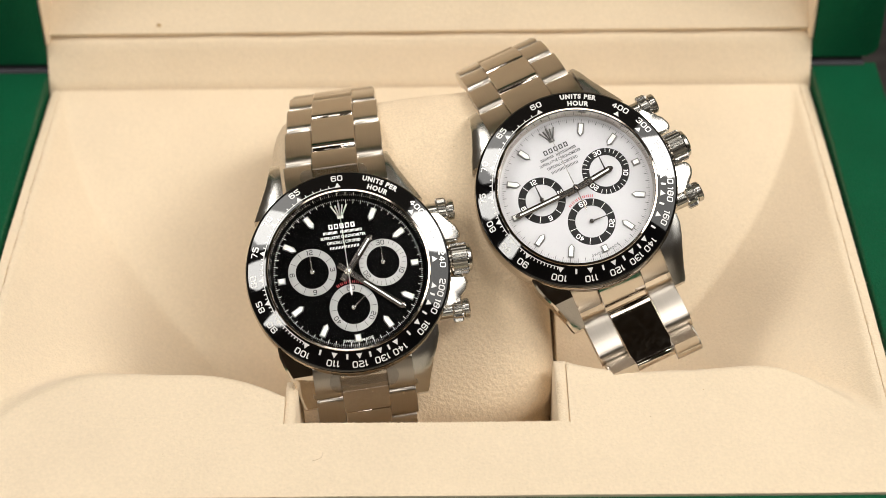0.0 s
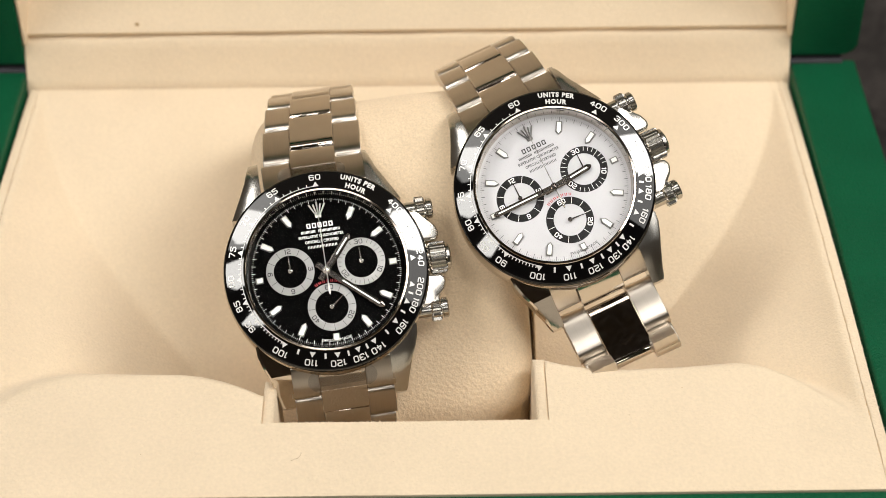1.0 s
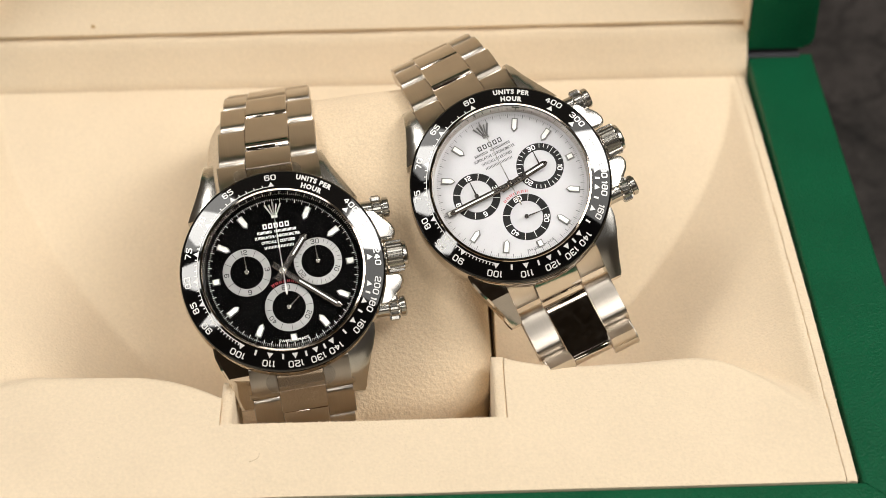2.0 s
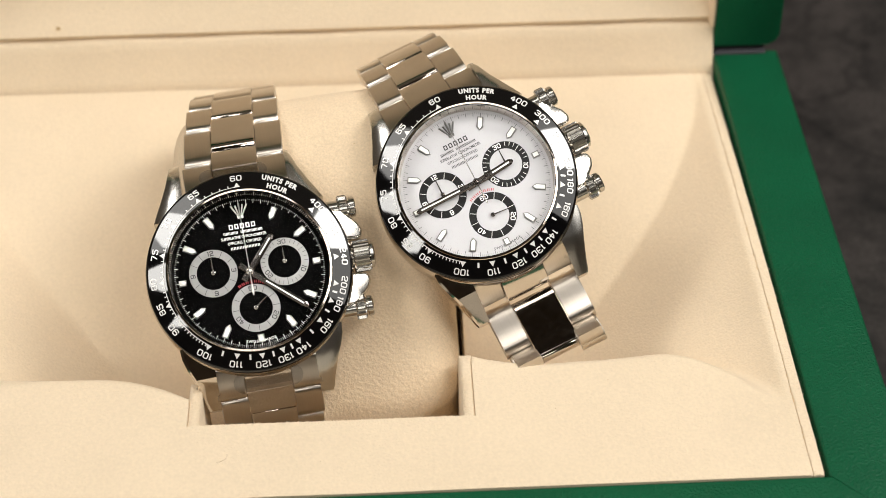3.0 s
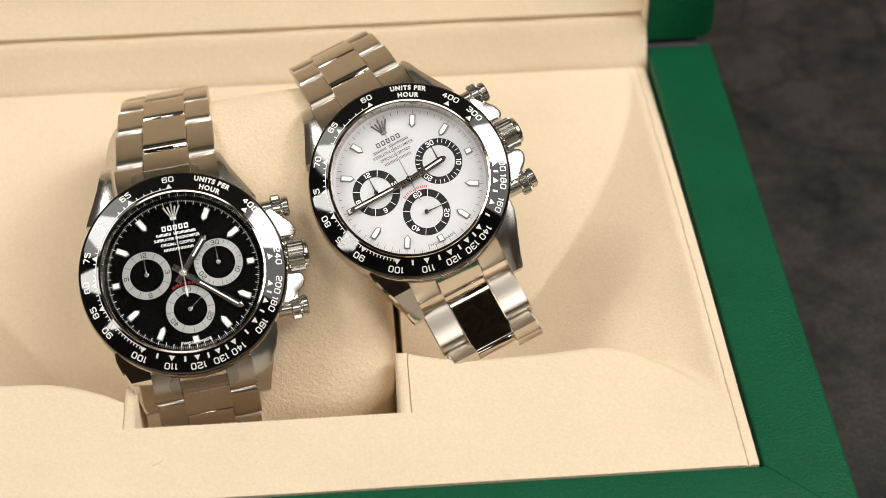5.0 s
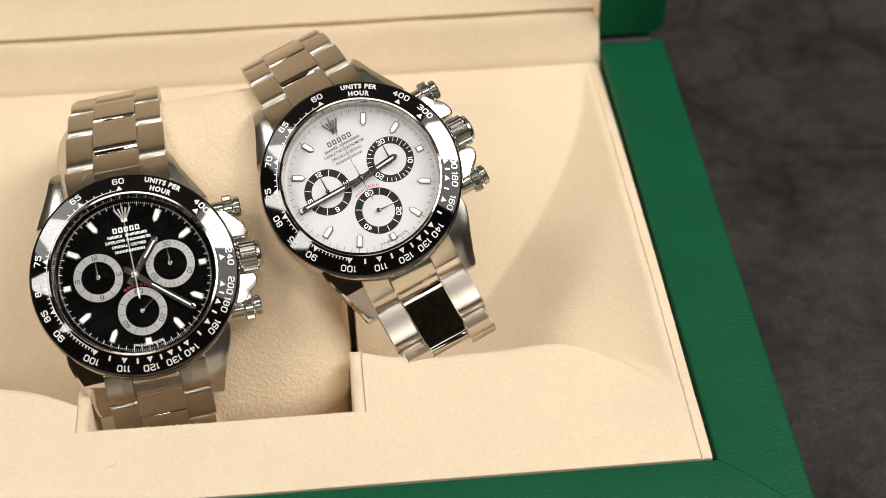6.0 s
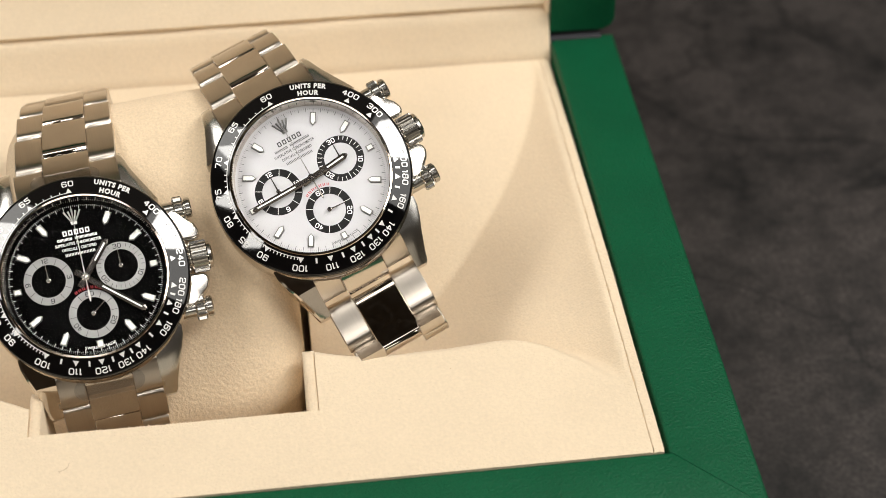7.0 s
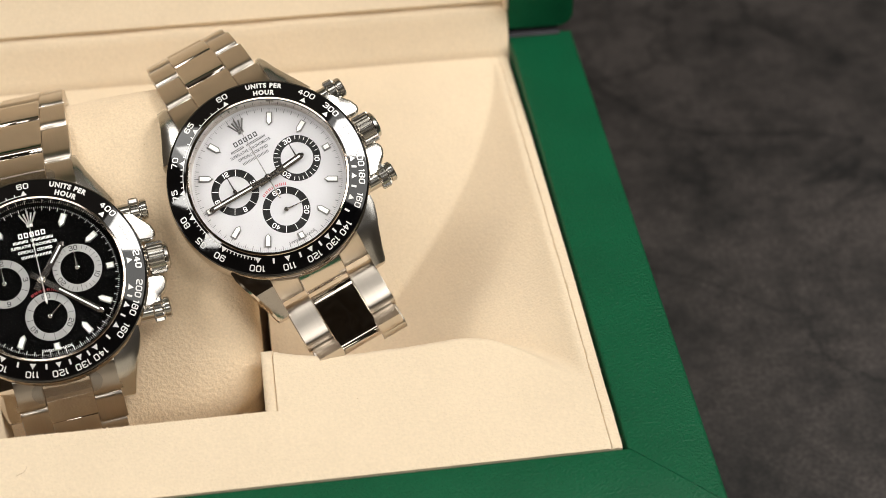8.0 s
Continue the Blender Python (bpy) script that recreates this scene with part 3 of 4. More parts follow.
def link_into(bm, curve, s0, s1, x0, x1, side, thick=2.9, lift=0.0, roll=0.9, drift=0.0, crown=0.08):
    """One rigid bracelet piece: flat on top, rolled at both ends; drift leads it sideways along its length."""
    a, b = curve(s0), curve(s1)
    along = Vector((b[0] - a[0], b[1] - a[1]))
    length = along.length
    along.normalize()
    up = Vector((-along.y, along.x))
    drop, roll = min(0.95 * roll, 0.28 * length), min(3.0 * roll, length * 0.32, 2.8)
    rise = [(0, -drop), (roll * 0.08, -drop * 0.70), (roll * 0.18, -drop * 0.46), (roll * 0.32, -drop * 0.25), (roll * 0.5, -drop * 0.11), (roll * 0.75, -drop * 0.03), (roll, 0.0)]
    top = rise + [(roll + (length - 2 * roll) * t, crown * 4 * t * (1 - t)) for t in (0.25, 0.5, 0.75)] + [(length - u, w) for u, w in rise[::-1]]
    loop = [(u, w + lift) for u, w in top] + [(length, -thick), (length / 2, -thick), (0, -thick)]
    rows = []
    for x, k in ((x0, 0.12), (x0 + 0.12, 0.0), (x1 - 0.12, 0.0), (x1, 0.12)):
        row = []
        for u, w in loop:
            d = Vector((0, k if w < -2 else -k))
            p = Vector((a[0], a[1])) + along * (u + d.x) + up * (w + d.y)
            row.append(bm.verts.new((x + drift * max(0.0, s0 + (s1 - s0) * u / length - 6.9), side * p.x, p.y)))
        rows.append(row)
    m = len(loop)
    for p, q in zip(rows, rows[1:]):
        for k in range(m):
            j = (k + 1) % m
            bm.faces.new((p[k], p[j], q[j], q[k]))
    bm.faces.new(rows[0]), bm.faces.new(rows[-1])
    fix_normals(bm)


def bracelet(watch, side, knots, pitches, drift=0.0, shift=0.0, end=6.9, first=0.36, later=0.36):
    """The end link and then one row of three pieces a pitch; the centre pieces are set part of a row on."""
    marks = [0.0, end]
    for p in pitches:
        marks.append(marks[-1] + p)
    curve = sweep((16.9, -0.9), knots, marks[-1] + 1)
    for i in range(len(marks) - 1):
        s0, s1 = marks[i], marks[i + 1]
        half = max(8.0, 10.05 - 0.40 * i)
        inner = 0.445 * half
        for x0, x1 in ((-half, -inner - 0.05), (inner + 0.05, half)):
            bm = bmesh.new()
            link_into(bm, curve, s0 + 0.06, s1 - 0.06, x0 + shift, x1 + shift, side, roll=0.45 if i == 0 else 1.45 if side > 0 else 2.0, drift=drift)
            part("end_link" if i == 0 else "outer_link", bm, BRUSHED, watch, "brushed steel link" if i else "brushed steel end link")
        last = i == len(marks) - 2
        c0 = 0.0 if i == 0 else s0 + (first if i == 1 else later) * (s1 - s0)
        c1 = s1 if last else s1 + (first if i == 0 else later) * (marks[i + 2] - s1)
        bm = bmesh.new()
        link_into(bm, curve, c0 + 0.06, c1 - 0.06, shift - inner, shift + inner, side, lift=0.2, roll=0.8, drift=drift, crown=0.03)
        part("centre_link", bm, POLISHED, watch, "polished steel centre link")


def film_into(bm, curve, s0, s1, half, side, lift=0.3):
    """A strip of clear film with rounded ends, laid across the links."""
    mid, r = (s0 + s1) / 2, (s1 - s0) / 2
    xs = [-half - r * math.cos(k * math.pi / 24) for k in range(13)] + [-half + 2 * half * k / 8 for k in range(1, 8)]
    xs += [half + r * math.sin(k * math.pi / 24) for k in range(13)]
    rows = []
    for up in (lift, lift + 0.05):
        row = []
        for x in xs:
            over = max(0.0, abs(x) - half)
            w = max(0.02, math.sqrt(max(0.0, r * r - over * over)))
            line = []
            for q in (-1.0, -0.5, 0.0, 0.5, 1.0):
                y, z, a = curve(mid + q * w)
                line.append(bm.verts.new((x, side * (y - up * math.sin(math.radians(a))), z + up * math.cos(math.radians(a)))))
            row.append(line)
        rows.append(row)
    for row in rows:
        for a, b in zip(row, row[1:]):
            for k in range(4):
                bm.faces.new((a[k], b[k], b[k + 1], a[k + 1]))
    for k in (0, 4):
        for i in range(len(xs) - 1):
            bm.faces.new((rows[0][i][k], rows[0][i + 1][k], rows[1][i + 1][k], rows[1][i][k]))
    for i in (0, -1):
        for k in range(4):
            bm.faces.new((rows[0][i][k], rows[0][i][k + 1], rows[1][i][k + 1], rows[1][i][k]))
    fix_normals(bm)


def marker_outline(length, width):
    h, w = length / 2, width / 2
    return [(-w, h), (w, h), (w, -h + 0.55 * width), (0, -h), (-w, -h + 0.55 * width)]


def shrink(outline, k):
    """The outline with its sides and ends drawn in by k."""
    w, h = max(abs(p[0]) for p in outline), max(abs(p[1]) for p in outline)
    return [(x * (w - k) / w, y * (h - k) / h) for x, y in outline]


def turn_z(deg, z=0.0):
    return Matrix.Translation((0, 0, z)) @ Matrix.Rotation(-math.radians(deg), 4, "Z")


def hand_into(bm, angle, z, length, width, tail, lume_from, lume_to):
    w = width / 2
    outline = [(-w, -tail), (w, -tail), (w, length - 0.7), (w * 0.35, length), (-w * 0.35, length), (-w, length - 0.7)]
    m = turn_z(angle, z)
    frustum_into(bm, outline, 0, 0.2, w * 0.5, m, 0)
    prism_into(bm, [(-w * 0.25, lume_from), (w * 0.25, lume_from), (w * 0.25, lume_to), (-w * 0.25, lume_to)], 0.15, 0.22, m, 1)


def fine_hand_into(bm, angle, z, length, tail, width, cx=0.0, cy=0.0, hub=0.0):
    m = Matrix.Translation((cx, cy, 0)) @ turn_z(angle, z)
    w = width / 2
    frustum_into(bm, [(-w, -tail), (w, -tail), (w * 0.45, length), (-w * 0.45, length)], 0, 0.16, w * 0.92, m)
    if hub:
        lathe_into(bm, [(hub, z - 0.1), (hub, z + 0.2), (hub * 0.6, z + 0.3), (0.01, z + 0.3)], 24, (cx, cy, 0))


def knurled_into(bm, x0, x1, radius, depth, ridges, cy, cz):
    steps = ridges * 4
    rows = []
    for x, shrink_r in ((x0, 0.88), (x0 + 0.3, 1.0), (x1 - 0.3, 1.0), (x1, 0.88)):
        row = []
        for k in range(steps):
            a = 2 * math.pi * k / steps
            r = radius * shrink_r - (depth if k % 4 in (2, 3) else 0)
            row.append(bm.verts.new((x, cy + r * math.cos(a), cz + r * math.sin(a))))
        rows.append(row)
    for a, b in zip(rows, rows[1:]):
        for k in range(steps):
            j = (k + 1) % steps
            bm.faces.new((a[k], a[j], b[j], b[k]))
    bm.faces.new(rows[0][::-1]), bm.faces.new(rows[-1])


def lug_into(bm, sx, sy):
    """One lug: a tapering horn that curves down from the case to the bracelet's end."""
    rows = []
    slim, fall = (1.5 if sx > 0 < sy else 1.0), (0.5 if sy > 0 else 0.0)
    tops = (0.55, 0.4, 0.15, -0.35, -1.7, -3.8, -5.8) if sy > 0 else (0.8, 0.3, -0.4, -1.0, -3.4, -4.5, -4.9)
    flank = ((12.4, 16.8, 0.4 if sy > 0 else 1.5, -6.5), (14.2, 16.3, 0.7 if sy > 0 else 1.1, -6.7), (16.5, 15.6, 1.1, -7.0), (19.5 if sy > 0 else 18.4, 14.9 if sy > 0 else 15.2, 1.7 if sy > 0 else 1.5, -7.4),
             (22.0, 14.5, 2.0, -7.8), (23.6, 14.2, 2.1, -8.0), (24.2, 14.0, 2.2, -8.0))
    for zt, (y, xo, thin, zb) in zip(tops, flank):
        xo -= thin * slim
        cant, bevel, drop = (0.21, 0.18, 0.3) if sy > 0 else (0.07, 0.45, 0.25)
        xi = 10.2 if sy > 0 else 9.5
        zt = max(zt - fall * min(1.9, 0.3 + 0.25 * (y - 12.4)), zb + 1.3)
        rows.append([bm.verts.new((sx * x, sy * yy, z)) for x, yy, z in (
            (xi, y, zt), (xo - 0.62 * (xo - xi), y, zt - 0.05), (xo - bevel, y, zt - 0.05 - cant * (xo - xi)), (xo, y, zt - 0.05 - drop - cant * (xo - xi)), (xo, y, min(zb + 0.6, zt - 0.1 - drop - cant * (xo - xi))), (xo - 0.6, y, zb), (xi, y, zb))])
    for a, b in zip(rows, rows[1:]):
        for k in range(7):
            j = (k + 1) % 7
            bm.faces.new((a[k], a[j], b[j], b[k]))
    bm.faces.new(rows[0]), bm.faces.new(rows[-1])


def wristwatch(matrix, label, dark, hours, minutes, seconds_small, paths, bezel_turn=0.0):
    w = new("wristwatch")
    w.matrix_basis = matrix
    tagged(w, label, "watch", "two chronograph watches")
    dial_mat, ink = (BLACK_DIAL, WHITE_INK) if dark else (WHITE_DIAL, BLACK_INK)
    ring_mat, ring_ink = (SILVER_RING, BLACK_INK) if dark else (BLACK_RING, WHITE_INK)

    # case with lugs and crown guards
    bm = bmesh.new()
    lathe_into(bm, [(14.0, -8.4), (16.8, -8.4), (17.2, -7.2), (19.0, -6.6), (19.55, -5.9), (19.6, -0.2), (19.3, 0.45), (18.6, 0.8), (15.0, 0.8)], 128)
    lathe_into(bm, [(0.01, -8.5), (14.0, -8.4)], 128)
    fix_normals(bm)
    case = part("case", bm, POLISHED, w, "polished steel case")
    for sx in (-1, 1):
        for sy in (-1, 1):
            bm = bmesh.new()
            lug_into(bm, sx, sy)
            part("lug", fix_normals(bm), SATIN if sx > 0 or sy > 0 else POLISHED, case, "", 40 if sx > 0 or sy > 0 else 14)
    for sy in (-1, 1):
        bm = bmesh.new()
        outline = [(16.5, 9.9), (18.8, 8.9), (20.6, 7.7), (21.9, 6.4), (22.5, 5.0), (22.3, 3.9), (21.6, 3.4), (17.0, 3.3)]
        prism_into(bm, [(x, sy * y) for x, y in outline], -5.2, 0.1)
        for v in bm.verts:
            if v.co.z > 0:
                v.co.z -= 0.38 * (v.co.x - 16.5) + 0.1
        bmesh.ops.bevel(bm, geom=bm.edges[:], offset=0.5, segments=3, affect="EDGES", profile=0.5)
        part("crown_guard", fix_normals(bm), SATIN, case)

    # bezel with its scale
    bm = bmesh.new()
    rs = [15.55 + 3.7 * i / 10 for i in range(11)]
    lathe_into(bm, [(15.5, 2.4)] + [(r, bezel_z(r)) for r in rs] + [(19.36, 1.25), (19.36, 0.85), (19.0, 0.8)], 160)
    bezel = part("bezel", fix_normals(bm), CERAMIC, w, "glossy black ceramic bezel with a speed scale", 50)
    bezel.rotation_euler.z = -radians(bezel_turn)
    for v in TACHY:
        bm = bmesh.new()
        number_into(bm, str(v), on_bezel(tachy_angle(v), 17.95), 1.22, 1.12)
        part("numeral", bm, PLATINUM, bezel, "", 0)
    for text, r0 in (("UNITS PER", 18.25), ("HOUR", 16.65)):
        bm = bmesh.new()
        write_into(bm, text, on_bezel(26.9, r0 - 0.08), 1.14, 0.90, 0.055, 1.2)
        part("lettering", bm, PLATINUM, bezel, "", 0)
    high = lambda r: bezel_z(r) + 0.05
    for v in TACHY:
        bm = bmesh.new()
        ray_bar(bm, tachy_angle(v), 16.0, 17.0, 0.58, 0.0, high)
        part("triangle_mark", bm, PLATINUM, bezel, "", 0)
    for v in (105, 115, 125, 135, 150, 170, 190):
        bm = bmesh.new()
        ray_bar(bm, tachy_angle(v), 16.05, 17.0, 0.19, 0.19, high)
        part("bar_mark", bm, PLATINUM, bezel, "", 0)
    bm = bmesh.new()
    for v in range(61, 100):
        ray_bar(bm, tachy_angle(v), 16.0, 16.55, 0.09, 0.09, high)
    for k in range(144):
        a0, a1 = 216 + k, 217 + k
        pts = [(15.98, a0), (16.1, a0), (16.1, a1), (15.98, a1)]
        bm.faces.new([bm.verts.new((r * math.sin(math.radians(a)), r * math.cos(math.radians(a)), high(r))) for r, a in pts])
    part("fine_scale", bm, PLATINUM, bezel, "", 0)

    # crystal, inner ring, dial
    bm = bmesh.new()
    lathe_into(bm, [(15.56, 3.1), (15.5, 2.6), (15.0, 2.5), (15.0, 3.2), (15.15, 3.34), (15.45, 3.3), (15.56, 3.1)], 128)
    part("crystal_ring", fix_normals(bm), POLISHED, w, "thin polished steel ring")
    bm = bmesh.new()
    lathe_into(bm, [(0.01, 3.42), (14.75, 3.42), (14.97, 3.25), (14.97, 2.6), (0.01, 2.6)], 128)
    crystal = part("crystal", fix_normals(bm), GLASS, w, "clear flat sapphire crystal")
    crystal.visible_shadow = False
    bm = bmesh.new()
    lathe_into(bm, [(15.3, 2.5), (15.2, 2.5), (14.75, 0.9), (14.7, 0.05), (15.3, 0.0)], 160)
    part("inner_ring", fix_normals(bm), POLISHED, w, "polished sloping inner ring")
    bm = bmesh.new()
    lathe_into(bm, [(0.01, 0.0), (14.9, 0.0), (14.9, -0.5), (0.01, -0.5)], 128)
    dial = part("dial", fix_normals(bm), dial_mat, w, "glossy black dial" if dark else "glossy white dial")
    bm = bmesh.new()
    for k in range(240):
        big, minute = k % 20 == 0, k % 4 == 0
        ray_bar(bm, k * 1.5, 13.3 if big else 13.45 if minute else 13.9, 14.2, 0.046 if minute else 0.02, 0.046 if minute else 0.02, z=0.04)
    part("minute_track", bm, ink, dial, "", 0)

    # applied markers
    for h in (1, 2, 4, 5, 7, 8, 10, 11, 3, 6, 9):
        short = h in (3, 6, 9)
        radius = 12.75 if short else 12.0
        outline = [(-0.62, 0.75), (0.62, 0.75), (0.62, -0.75), (-0.62, -0.75)] if short else marker_outline(2.75, 1.25)
        bm = bmesh.new()
        m = turn_z(30 * h) @ Matrix.Translation((0, radius, 0))
        frustum_into(bm, outline, 0, 0.38, 0.16 if dark else 0.05, m, 0)
        prism_into(bm, shrink(outline, 0.27 if dark else 0.24), 0.3, 0.42, m, 1)
        part("hour_marker", fix_normals(bm), (FRAME if dark else FRAME_DIM, LUME), dial, "polished steel marker with pale filling", 0)
    # emblem at twelve: a plain fan of bars
    bm = bmesh.new()
    for k in range(5):
        m = Matrix.Translation((0, 10.3, 0)) @ turn_z((k - 2) * 14)
        frustum_into(bm, [(-0.12, 0.5), (0.12, 0.5), (0.19, 3.0 + 0.3 * (k % 2 == 0)), (-0.19, 3.0 + 0.3 * (k % 2 == 0))], 0.0, 0.35, 0.1, m)
    prism_into(bm, [(-0.55, 10.5), (0.55, 10.5), (0.62, 11.0), (-0.62, 11.0)], 0.0, 0.36)
    part("emblem", fix_normals(bm), FRAME if dark else FRAME_DIM, dial, "plain polished emblem", 0)
    # printing: name lines as rows of plain blocks, the plain words as words
    bm = bmesh.new()
    for k in range(5):
        x, y, hw, hh, t = (k - 2) * 1.06, 9.1, 0.38, 0.48, 0.2
        ring_o = [bm.verts.new((x + i * hw, y + j * hh, 0.05)) for i, j in ((-1, -1), (1, -1), (1, 1), (-1, 1))]
        ring_i = [bm.verts.new((x + i * (hw - t), y + j * (hh - t), 0.05)) for i, j in ((-1, -1), (1, -1), (1, 1), (-1, 1))]
        for i in range(4):
            bm.faces.new((ring_o[i], ring_o[(i + 1) % 4], ring_i[(i + 1) % 4], ring_i[i]))
    for y, counts, pitch in ((7.95, (6, 9), 0.47), (4.95, (10,), 0.57)):
        n = sum(counts) + len(counts) - 1
        slots = [i for i in range(n) if not (len(counts) > 1 and i == counts[0])]
        for i in slots:
            for x in ((i - (n - 1) / 2 - 0.24) * pitch, (i - (n - 1) / 2 + 0.24) * pitch):
                bm.faces.new([bm.verts.new((x + p * 0.06, y + q * 0.26, 0.05)) for p, q in ((-1, -1), (1, -1), (1, 1), (-1, 1))])
    part("printed_blocks", bm, ink, dial, "", 0)
    for text, y, h in (("SUPERLATIVE CHRONOMETER", 7.0, 0.56), ("OFFICIALLY CERTIFIED", 5.98, 0.56)):
        bm = bmesh.new()
        write_into(bm, text, on_dial(0, y, 0, 0.05), h, 0.80, 0.012, 1.03)
        part("lettering", bm, ink, dial, "", 0)
    for text, a in (("SWISS", -7.6), ("MADE", 7.6)):
        bm = bmesh.new()
        r0 = 13.25
        write_into(bm, text, (lambda a: lambda u, v: ((r0 - v) * math.sin(math.radians(180 - a) - u / r0), (r0 - v) * math.cos(math.radians(180 - a) - u / r0), 0.05))(a), 0.50, 1.15, 0.0, 1.05)
        part("lettering", bm, ink, dial, "", 0)
    bm = bmesh.new()
    for k in range(7):
        cx, cy, r0, r1 = 0.0, -6.93, 4.82, 5.36
        for step in (0.0, 3.8):
            t0, t1 = math.radians(-30 + k * 8.8 + step), math.radians(-28.3 + k * 8.8 + step)
            bm.faces.new([bm.verts.new((cx + r * math.sin(t), cy + r * math.cos(t), 0.05)) for r, t in ((r0, t0), (r0, t1), (r1, t1), (r1, t0))])
    part("printed_arc", bm, RED_INK, dial, "red printed arc", 0)

    # subdials
    for cx, cy, words, ticks, at in ((-6.79, 0.92, ("12", "3", "6", "9"), 12, 0.0), (6.79, 0.92, ("30", "10", "20"), 30, 0.0), (0.0, -6.93, ("60", "20", "40"), 12, seconds_small)):
        bm = bmesh.new()
        lathe_into(bm, [(3.14, 0.0), (3.14, 0.07), (4.54, 0.07), (4.58, 0.0)], 72, (cx, cy, 0))
        sub = part("subdial", fix_normals(bm), ring_mat, w, "silvered subdial ring" if dark else "black subdial ring", 30)
        for k, text in enumerate(words):
            a = 360.0 * k / len(words)
            bm = bmesh.new()
            x, y = cx + 3.86 * math.sin(math.radians(a)), cy + 3.86 * math.cos(math.radians(a))
            number_into(bm, text, on_dial(x, y, a, 0.10), 0.98, 1.0, 0.15)
            part("numeral", bm, ring_ink, sub, "", 0)
        bm = bmesh.new()
        for k in range(ticks):
            a = 360.0 * k / ticks
            if min(abs((a - 360.0 * j / len(words) + 180) % 360 - 180) for j in range(len(words))) < 14:
                continue
            long = ticks == 12 or k % 5 == 0
            ray_bar(bm, a, 3.2 if long else 3.7, 4.46, 0.04, 0.04, None, cx, cy, 0.095)
        part("tick_marks", bm, ring_ink, sub, "", 0)
        bm = bmesh.new()
        fine_hand_into(bm, at, 0.42, 3.25, 0.0, 0.34, cx, cy, 0.42)
        part("small_hand", fix_normals(bm), SATIN if dark else STEEL_DIM, sub, "", 0)

    # main hands
    hand_mat = STEEL_DIM
    bm = bmesh.new()
    hand_into(bm, hours, 0.75, 8.3, 1.25, 2.1, 3.6, 7.4)
    part("hour_hand", fix_normals(bm), (hand_mat, LUME), w, "steel hour hand with pale filling", 0)
    bm = bmesh.new()
    hand_into(bm, minutes, 1.05, 12.9, 1.15, 2.3, 3.6, 11.9)
    part("minute_hand", fix_normals(bm), (hand_mat, LUME), w, "steel minute hand with pale filling", 0)
    bm = bmesh.new()
    fine_hand_into(bm, 0, 1.4, 13.6, 4.6, 0.26)
    prism_into(bm, [(-0.12, -2.6), (0.12, -2.6), (0.22, -3.4), (0.18, -4.3), (0, -4.8), (-0.18, -4.3), (-0.22, -3.4)], 1.4, 1.5)
    part("seconds_hand", fix_normals(bm), FRAME if dark else SATIN, w, "thin polished chronograph hand", 0)

    bm = bmesh.new()
    lathe_into(bm, [(0.74, 0.7), (0.74, 1.55), (0.62, 1.68), (0.42, 1.68), (0.36, 1.6), (0.3, 1.74), (0.01, 1.78)], 40)
    part("hand_hub", fix_normals(bm), STEEL_DIM if not dark else SATIN, w, "round steel hub over the hands", 30)

    # crown and pushers
    bm = bmesh.new()
    lathe_into(bm, [(2.2, 18.0), (2.2, 20.0)], 32, (0, 0, -3.0), "x")
    knurled_into(bm, 19.8, 23.2, 3.12, 0.5, 17, 0, -3.0)
    lathe_into(bm, [(2.7, 23.1), (2.55, 23.7), (2.0, 24.0), (0.01, 24.1)], 48, (0, 0, -3.0), "x")
    part("crown", fix_normals(bm), CROWN, w, "fluted steel winding crown", 20)
    for sy in (-1, 1):
        bm = bmesh.new()
        cy, cz = sy * 9.8, -3.0
        lathe_into(bm, [(1.7, 12.6), (1.7, 18.8)], 32, (0, cy, cz), "x")
        knurled_into(bm, 18.6, 20.6, 2.5, 0.5, 11, cy, cz)
        lathe_into(bm, [(1.7, 20.5), (1.7, 20.85), (1.98, 20.95), (1.98, 21.75), (1.75, 22.0), (0.01, 22.05)], 32, (0, cy, cz), "x")
        part("pusher", fix_normals(bm), CROWN, w, "knurled screw-down steel pusher", 20)

    for path in paths:
        bracelet(w, *path)
        if dark:
            bm = bmesh.new()
            film_into(bm, sweep((16.9, -0.9), path[1], 12.0, 0.05), 1.6, 5.6, 4.6, path[0])
            film = part("protective_film", bm, FILM, w, "clear protective film across the end link", 60)
            film.visible_shadow = False
    return w


def frame_at(centre, right, up, out):
    """A pose whose axes are right, up and out of the dial; centre in millimetres over the rim."""
    m = Matrix.Identity(4)
    for i, axis in enumerate((right, up, out)):
        for j in range(3):
            m[j][i] = axis[j]
    m.translation = Vector((centre[0], centre[1], centre[2] + RIM)) * MM
    return m


wristwatch(frame_at((-14.76, -2.66, 14.52), (0.9874, 0.1521, 0.0440), (-0.1486, 0.7944, 0.5889), (0.0547, -0.5880, 0.8070)),
           "steel chronograph watch with black dial and bezel, strapped round a cushion", True, 39.7, 131.0, 52.7,
           ((1, ((0, -33), (8, -33), (15, -35), (22, -44), (30, -56), (38, -70), (46, -88), (55, -115), (66, -150)), (11.0, 9.4, 8.6, 7.6, 7.2, 7.2), 0.075, 0.5, 7.7),
            (-1, ((0, -20), (5, -28), (9, -46), (14, -60), (22, -68), (36, -85), (50, -100)), (8.4, 7.2, 7.2, 7.2, 7.2), 0.0, 0.0, 6.9, 0.52)), 1.2)
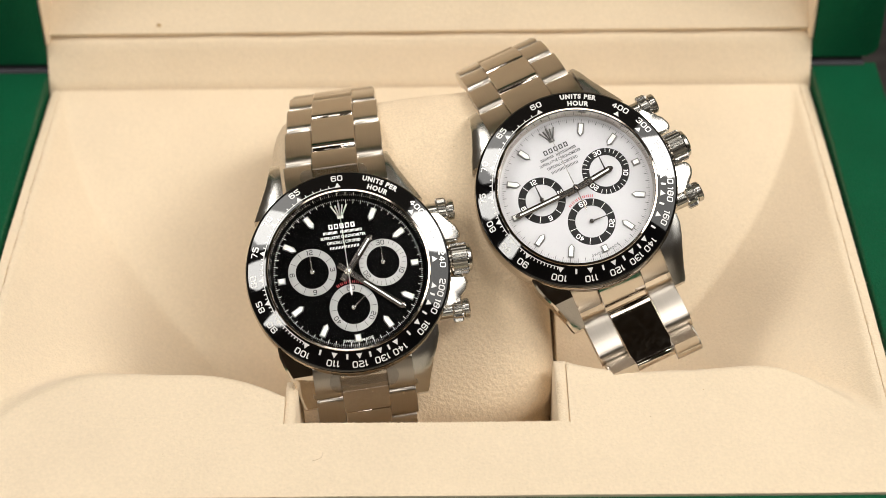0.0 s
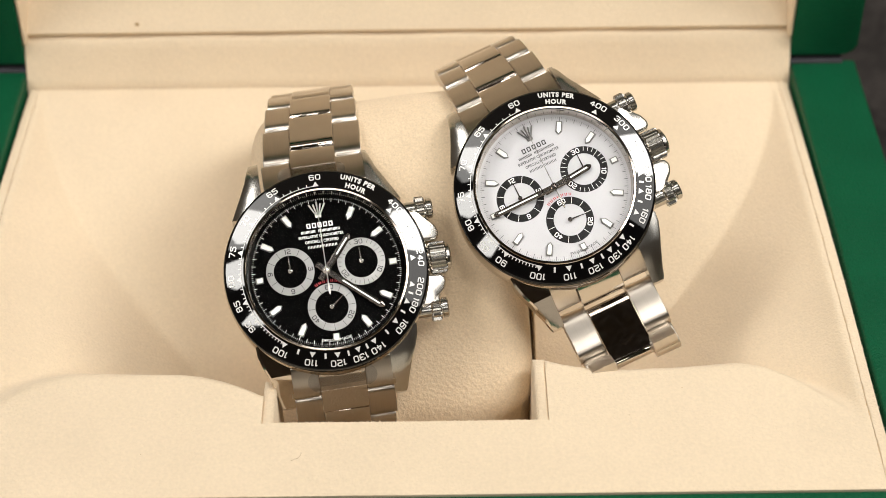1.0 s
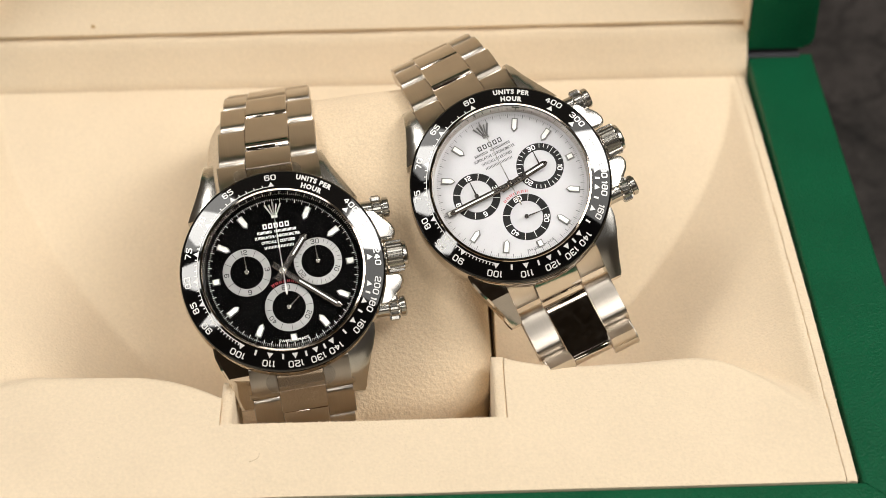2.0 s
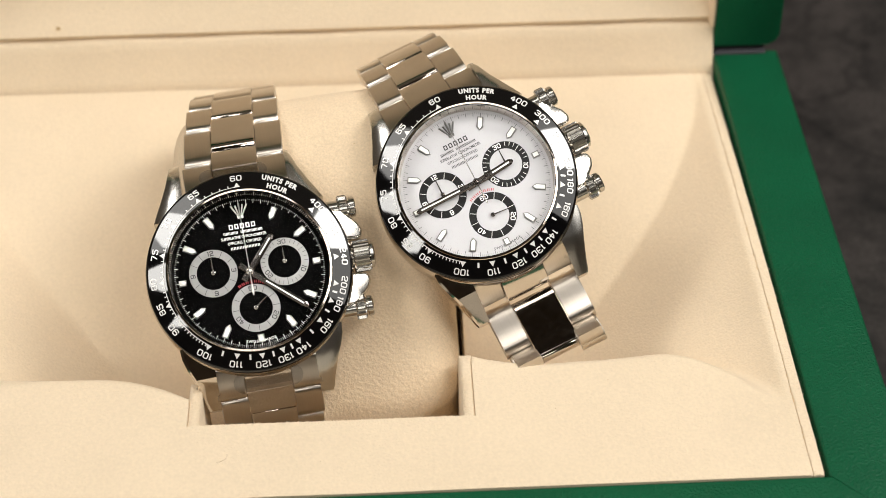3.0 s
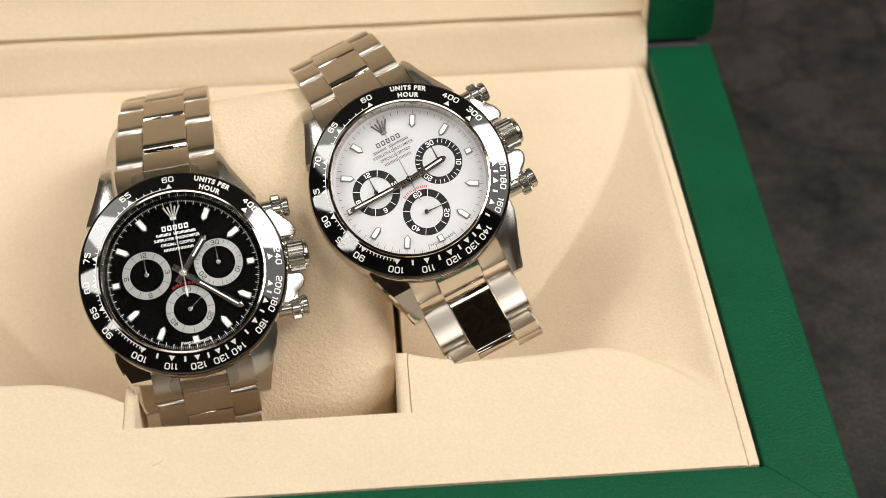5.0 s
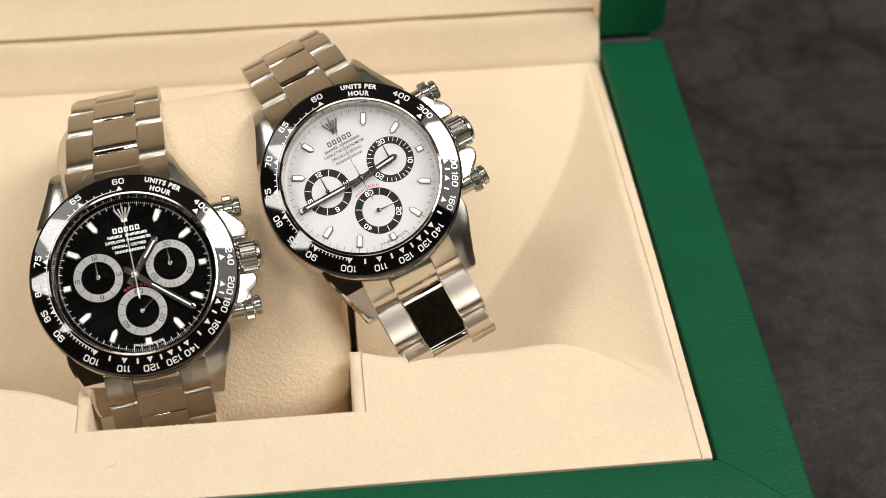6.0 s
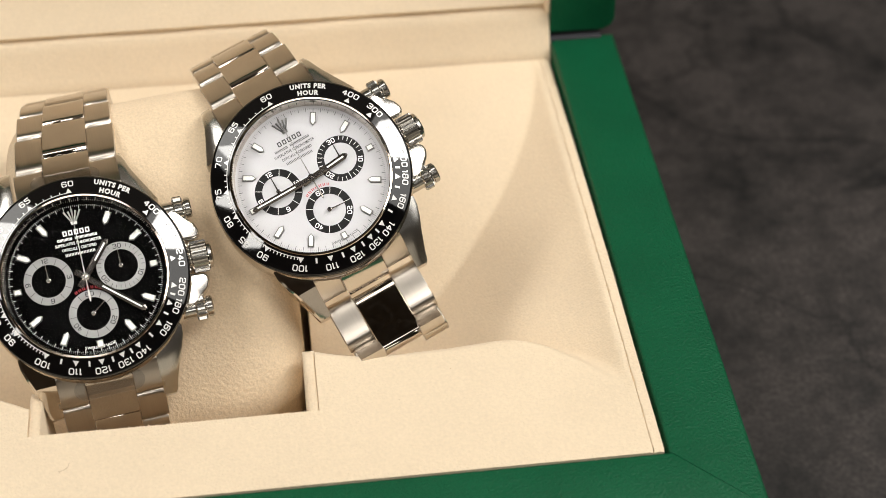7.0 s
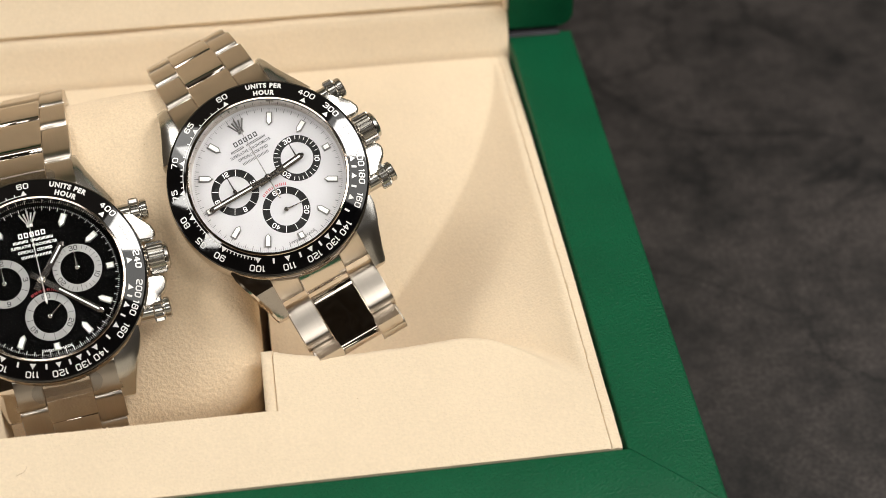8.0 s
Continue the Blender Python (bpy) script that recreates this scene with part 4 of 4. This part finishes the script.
wristwatch(frame_at((28.94, 10.76, 23.0), (0.9098, 0.3133, 0.2722), (-0.4123, 0.7574, 0.5063), (-0.0475, -0.5729, 0.8182)),
           "steel chronograph watch with white dial, black bezel, leaning on a cushion", False, 83.8, 269.2, 94.0,
           ((1, ((0, -30), (7, -32), (14, -38), (21, -50), (28, -64), (37, -84), (48, -110)), (9.2, 8.4, 7.8, 7.2), 0.0, 0.0, 7.5),
            (-1, ((0, -46), (6.7, -47), (7.1, 3), (19.0, 4), (22.6, 0), (23.4, -90), (27.4, -170), (40, -178)), (10.4, 5.0, 7.2), 0.0, 0.0, 6.9, 0.12, 0.68)))


# ---- lint on the cloth ----
def lint(points, label):
    """A short fine hair lying on the cloth, as a thin tube."""
    bm = bmesh.new()
    path = spline(points, 4)[:-4]
    rows = []
    for p in path:
        rows.append([bm.verts.new((p.x + 0.03 * math.cos(a), p.y + 0.03 * math.sin(a), RIM + tray_height(p.x, p.y) + 0.06 + 0.03 * math.sin(a))) for a in (0.5, 2.6, 4.7)])
    for a, b in zip(rows, rows[1:]):
        for k in range(3):
            bm.faces.new((a[k], a[(k + 1) % 3], b[(k + 1) % 3], b[k]))
    ob = new("lint_fibre", mesh_of("lint_fibre", fix_normals(bm), LINT))
    return tagged(ob, label, "lint", "lint on the tray")


lint([(-20.6, -36.9), (-19.9, -36.7), (-19.2, -36.3), (-18.9, -35.7), (-19.0, -35.1)], "short curled brown hair lying on the cream tray")


def speck(x, y, z, size, label):
    """A crumb of dark fluff on the cushion."""
    bm = bmesh.new()
    bmesh.ops.create_icosphere(bm, subdivisions=1, radius=size)
    for v in bm.verts:
        v.co = Vector((v.co.x * 1.5 + x, v.co.y * 0.8 + y, v.co.z * 0.6 + z)) + 0.05 * noise.noise_vector(v.co * 9)
    ob = new("fluff_speck", mesh_of("fluff_speck", bm, SEAM))
    return tagged(ob, label, "lint", "specks on the cushion")


speck(5.5, 23.6, 81.52, 0.13, "dark brown fluff speck on the cream cushion")
speck(4.4, 21.1, 79.92, 0.12, "dark brown fluff speck on the cream cushion")


# a small tan stain on the lid's lining, shaped as a flattened blob
bm = bmesh.new()
bmesh.ops.create_icosphere(bm, subdivisions=2, radius=0.42)
for v in bm.verts:
    v.co = Vector((-62.3 + v.co.x * 1.2, 84.78 + v.co.y * 0.25, 68.0 + v.co.z)) + 0.2 * noise.noise_vector(v.co * 3)
tagged(new("lining_stain", mesh_of("lining_stain", bm, SEAM_TAN)), "small tan stain on the cream lid lining", "lint")

for x, y, size in ((52.0, -20.5, 0.09), (41.5, -27.0, 0.08), (63.5, -33.0, 0.07), (-48.0, -35.0, 0.07), (-2.0, -37.5, 0.06)):
    speck(x, y, RIM + tray_height(x, y) + 0.03, size, "tiny brown fluff speck on the cream tray")
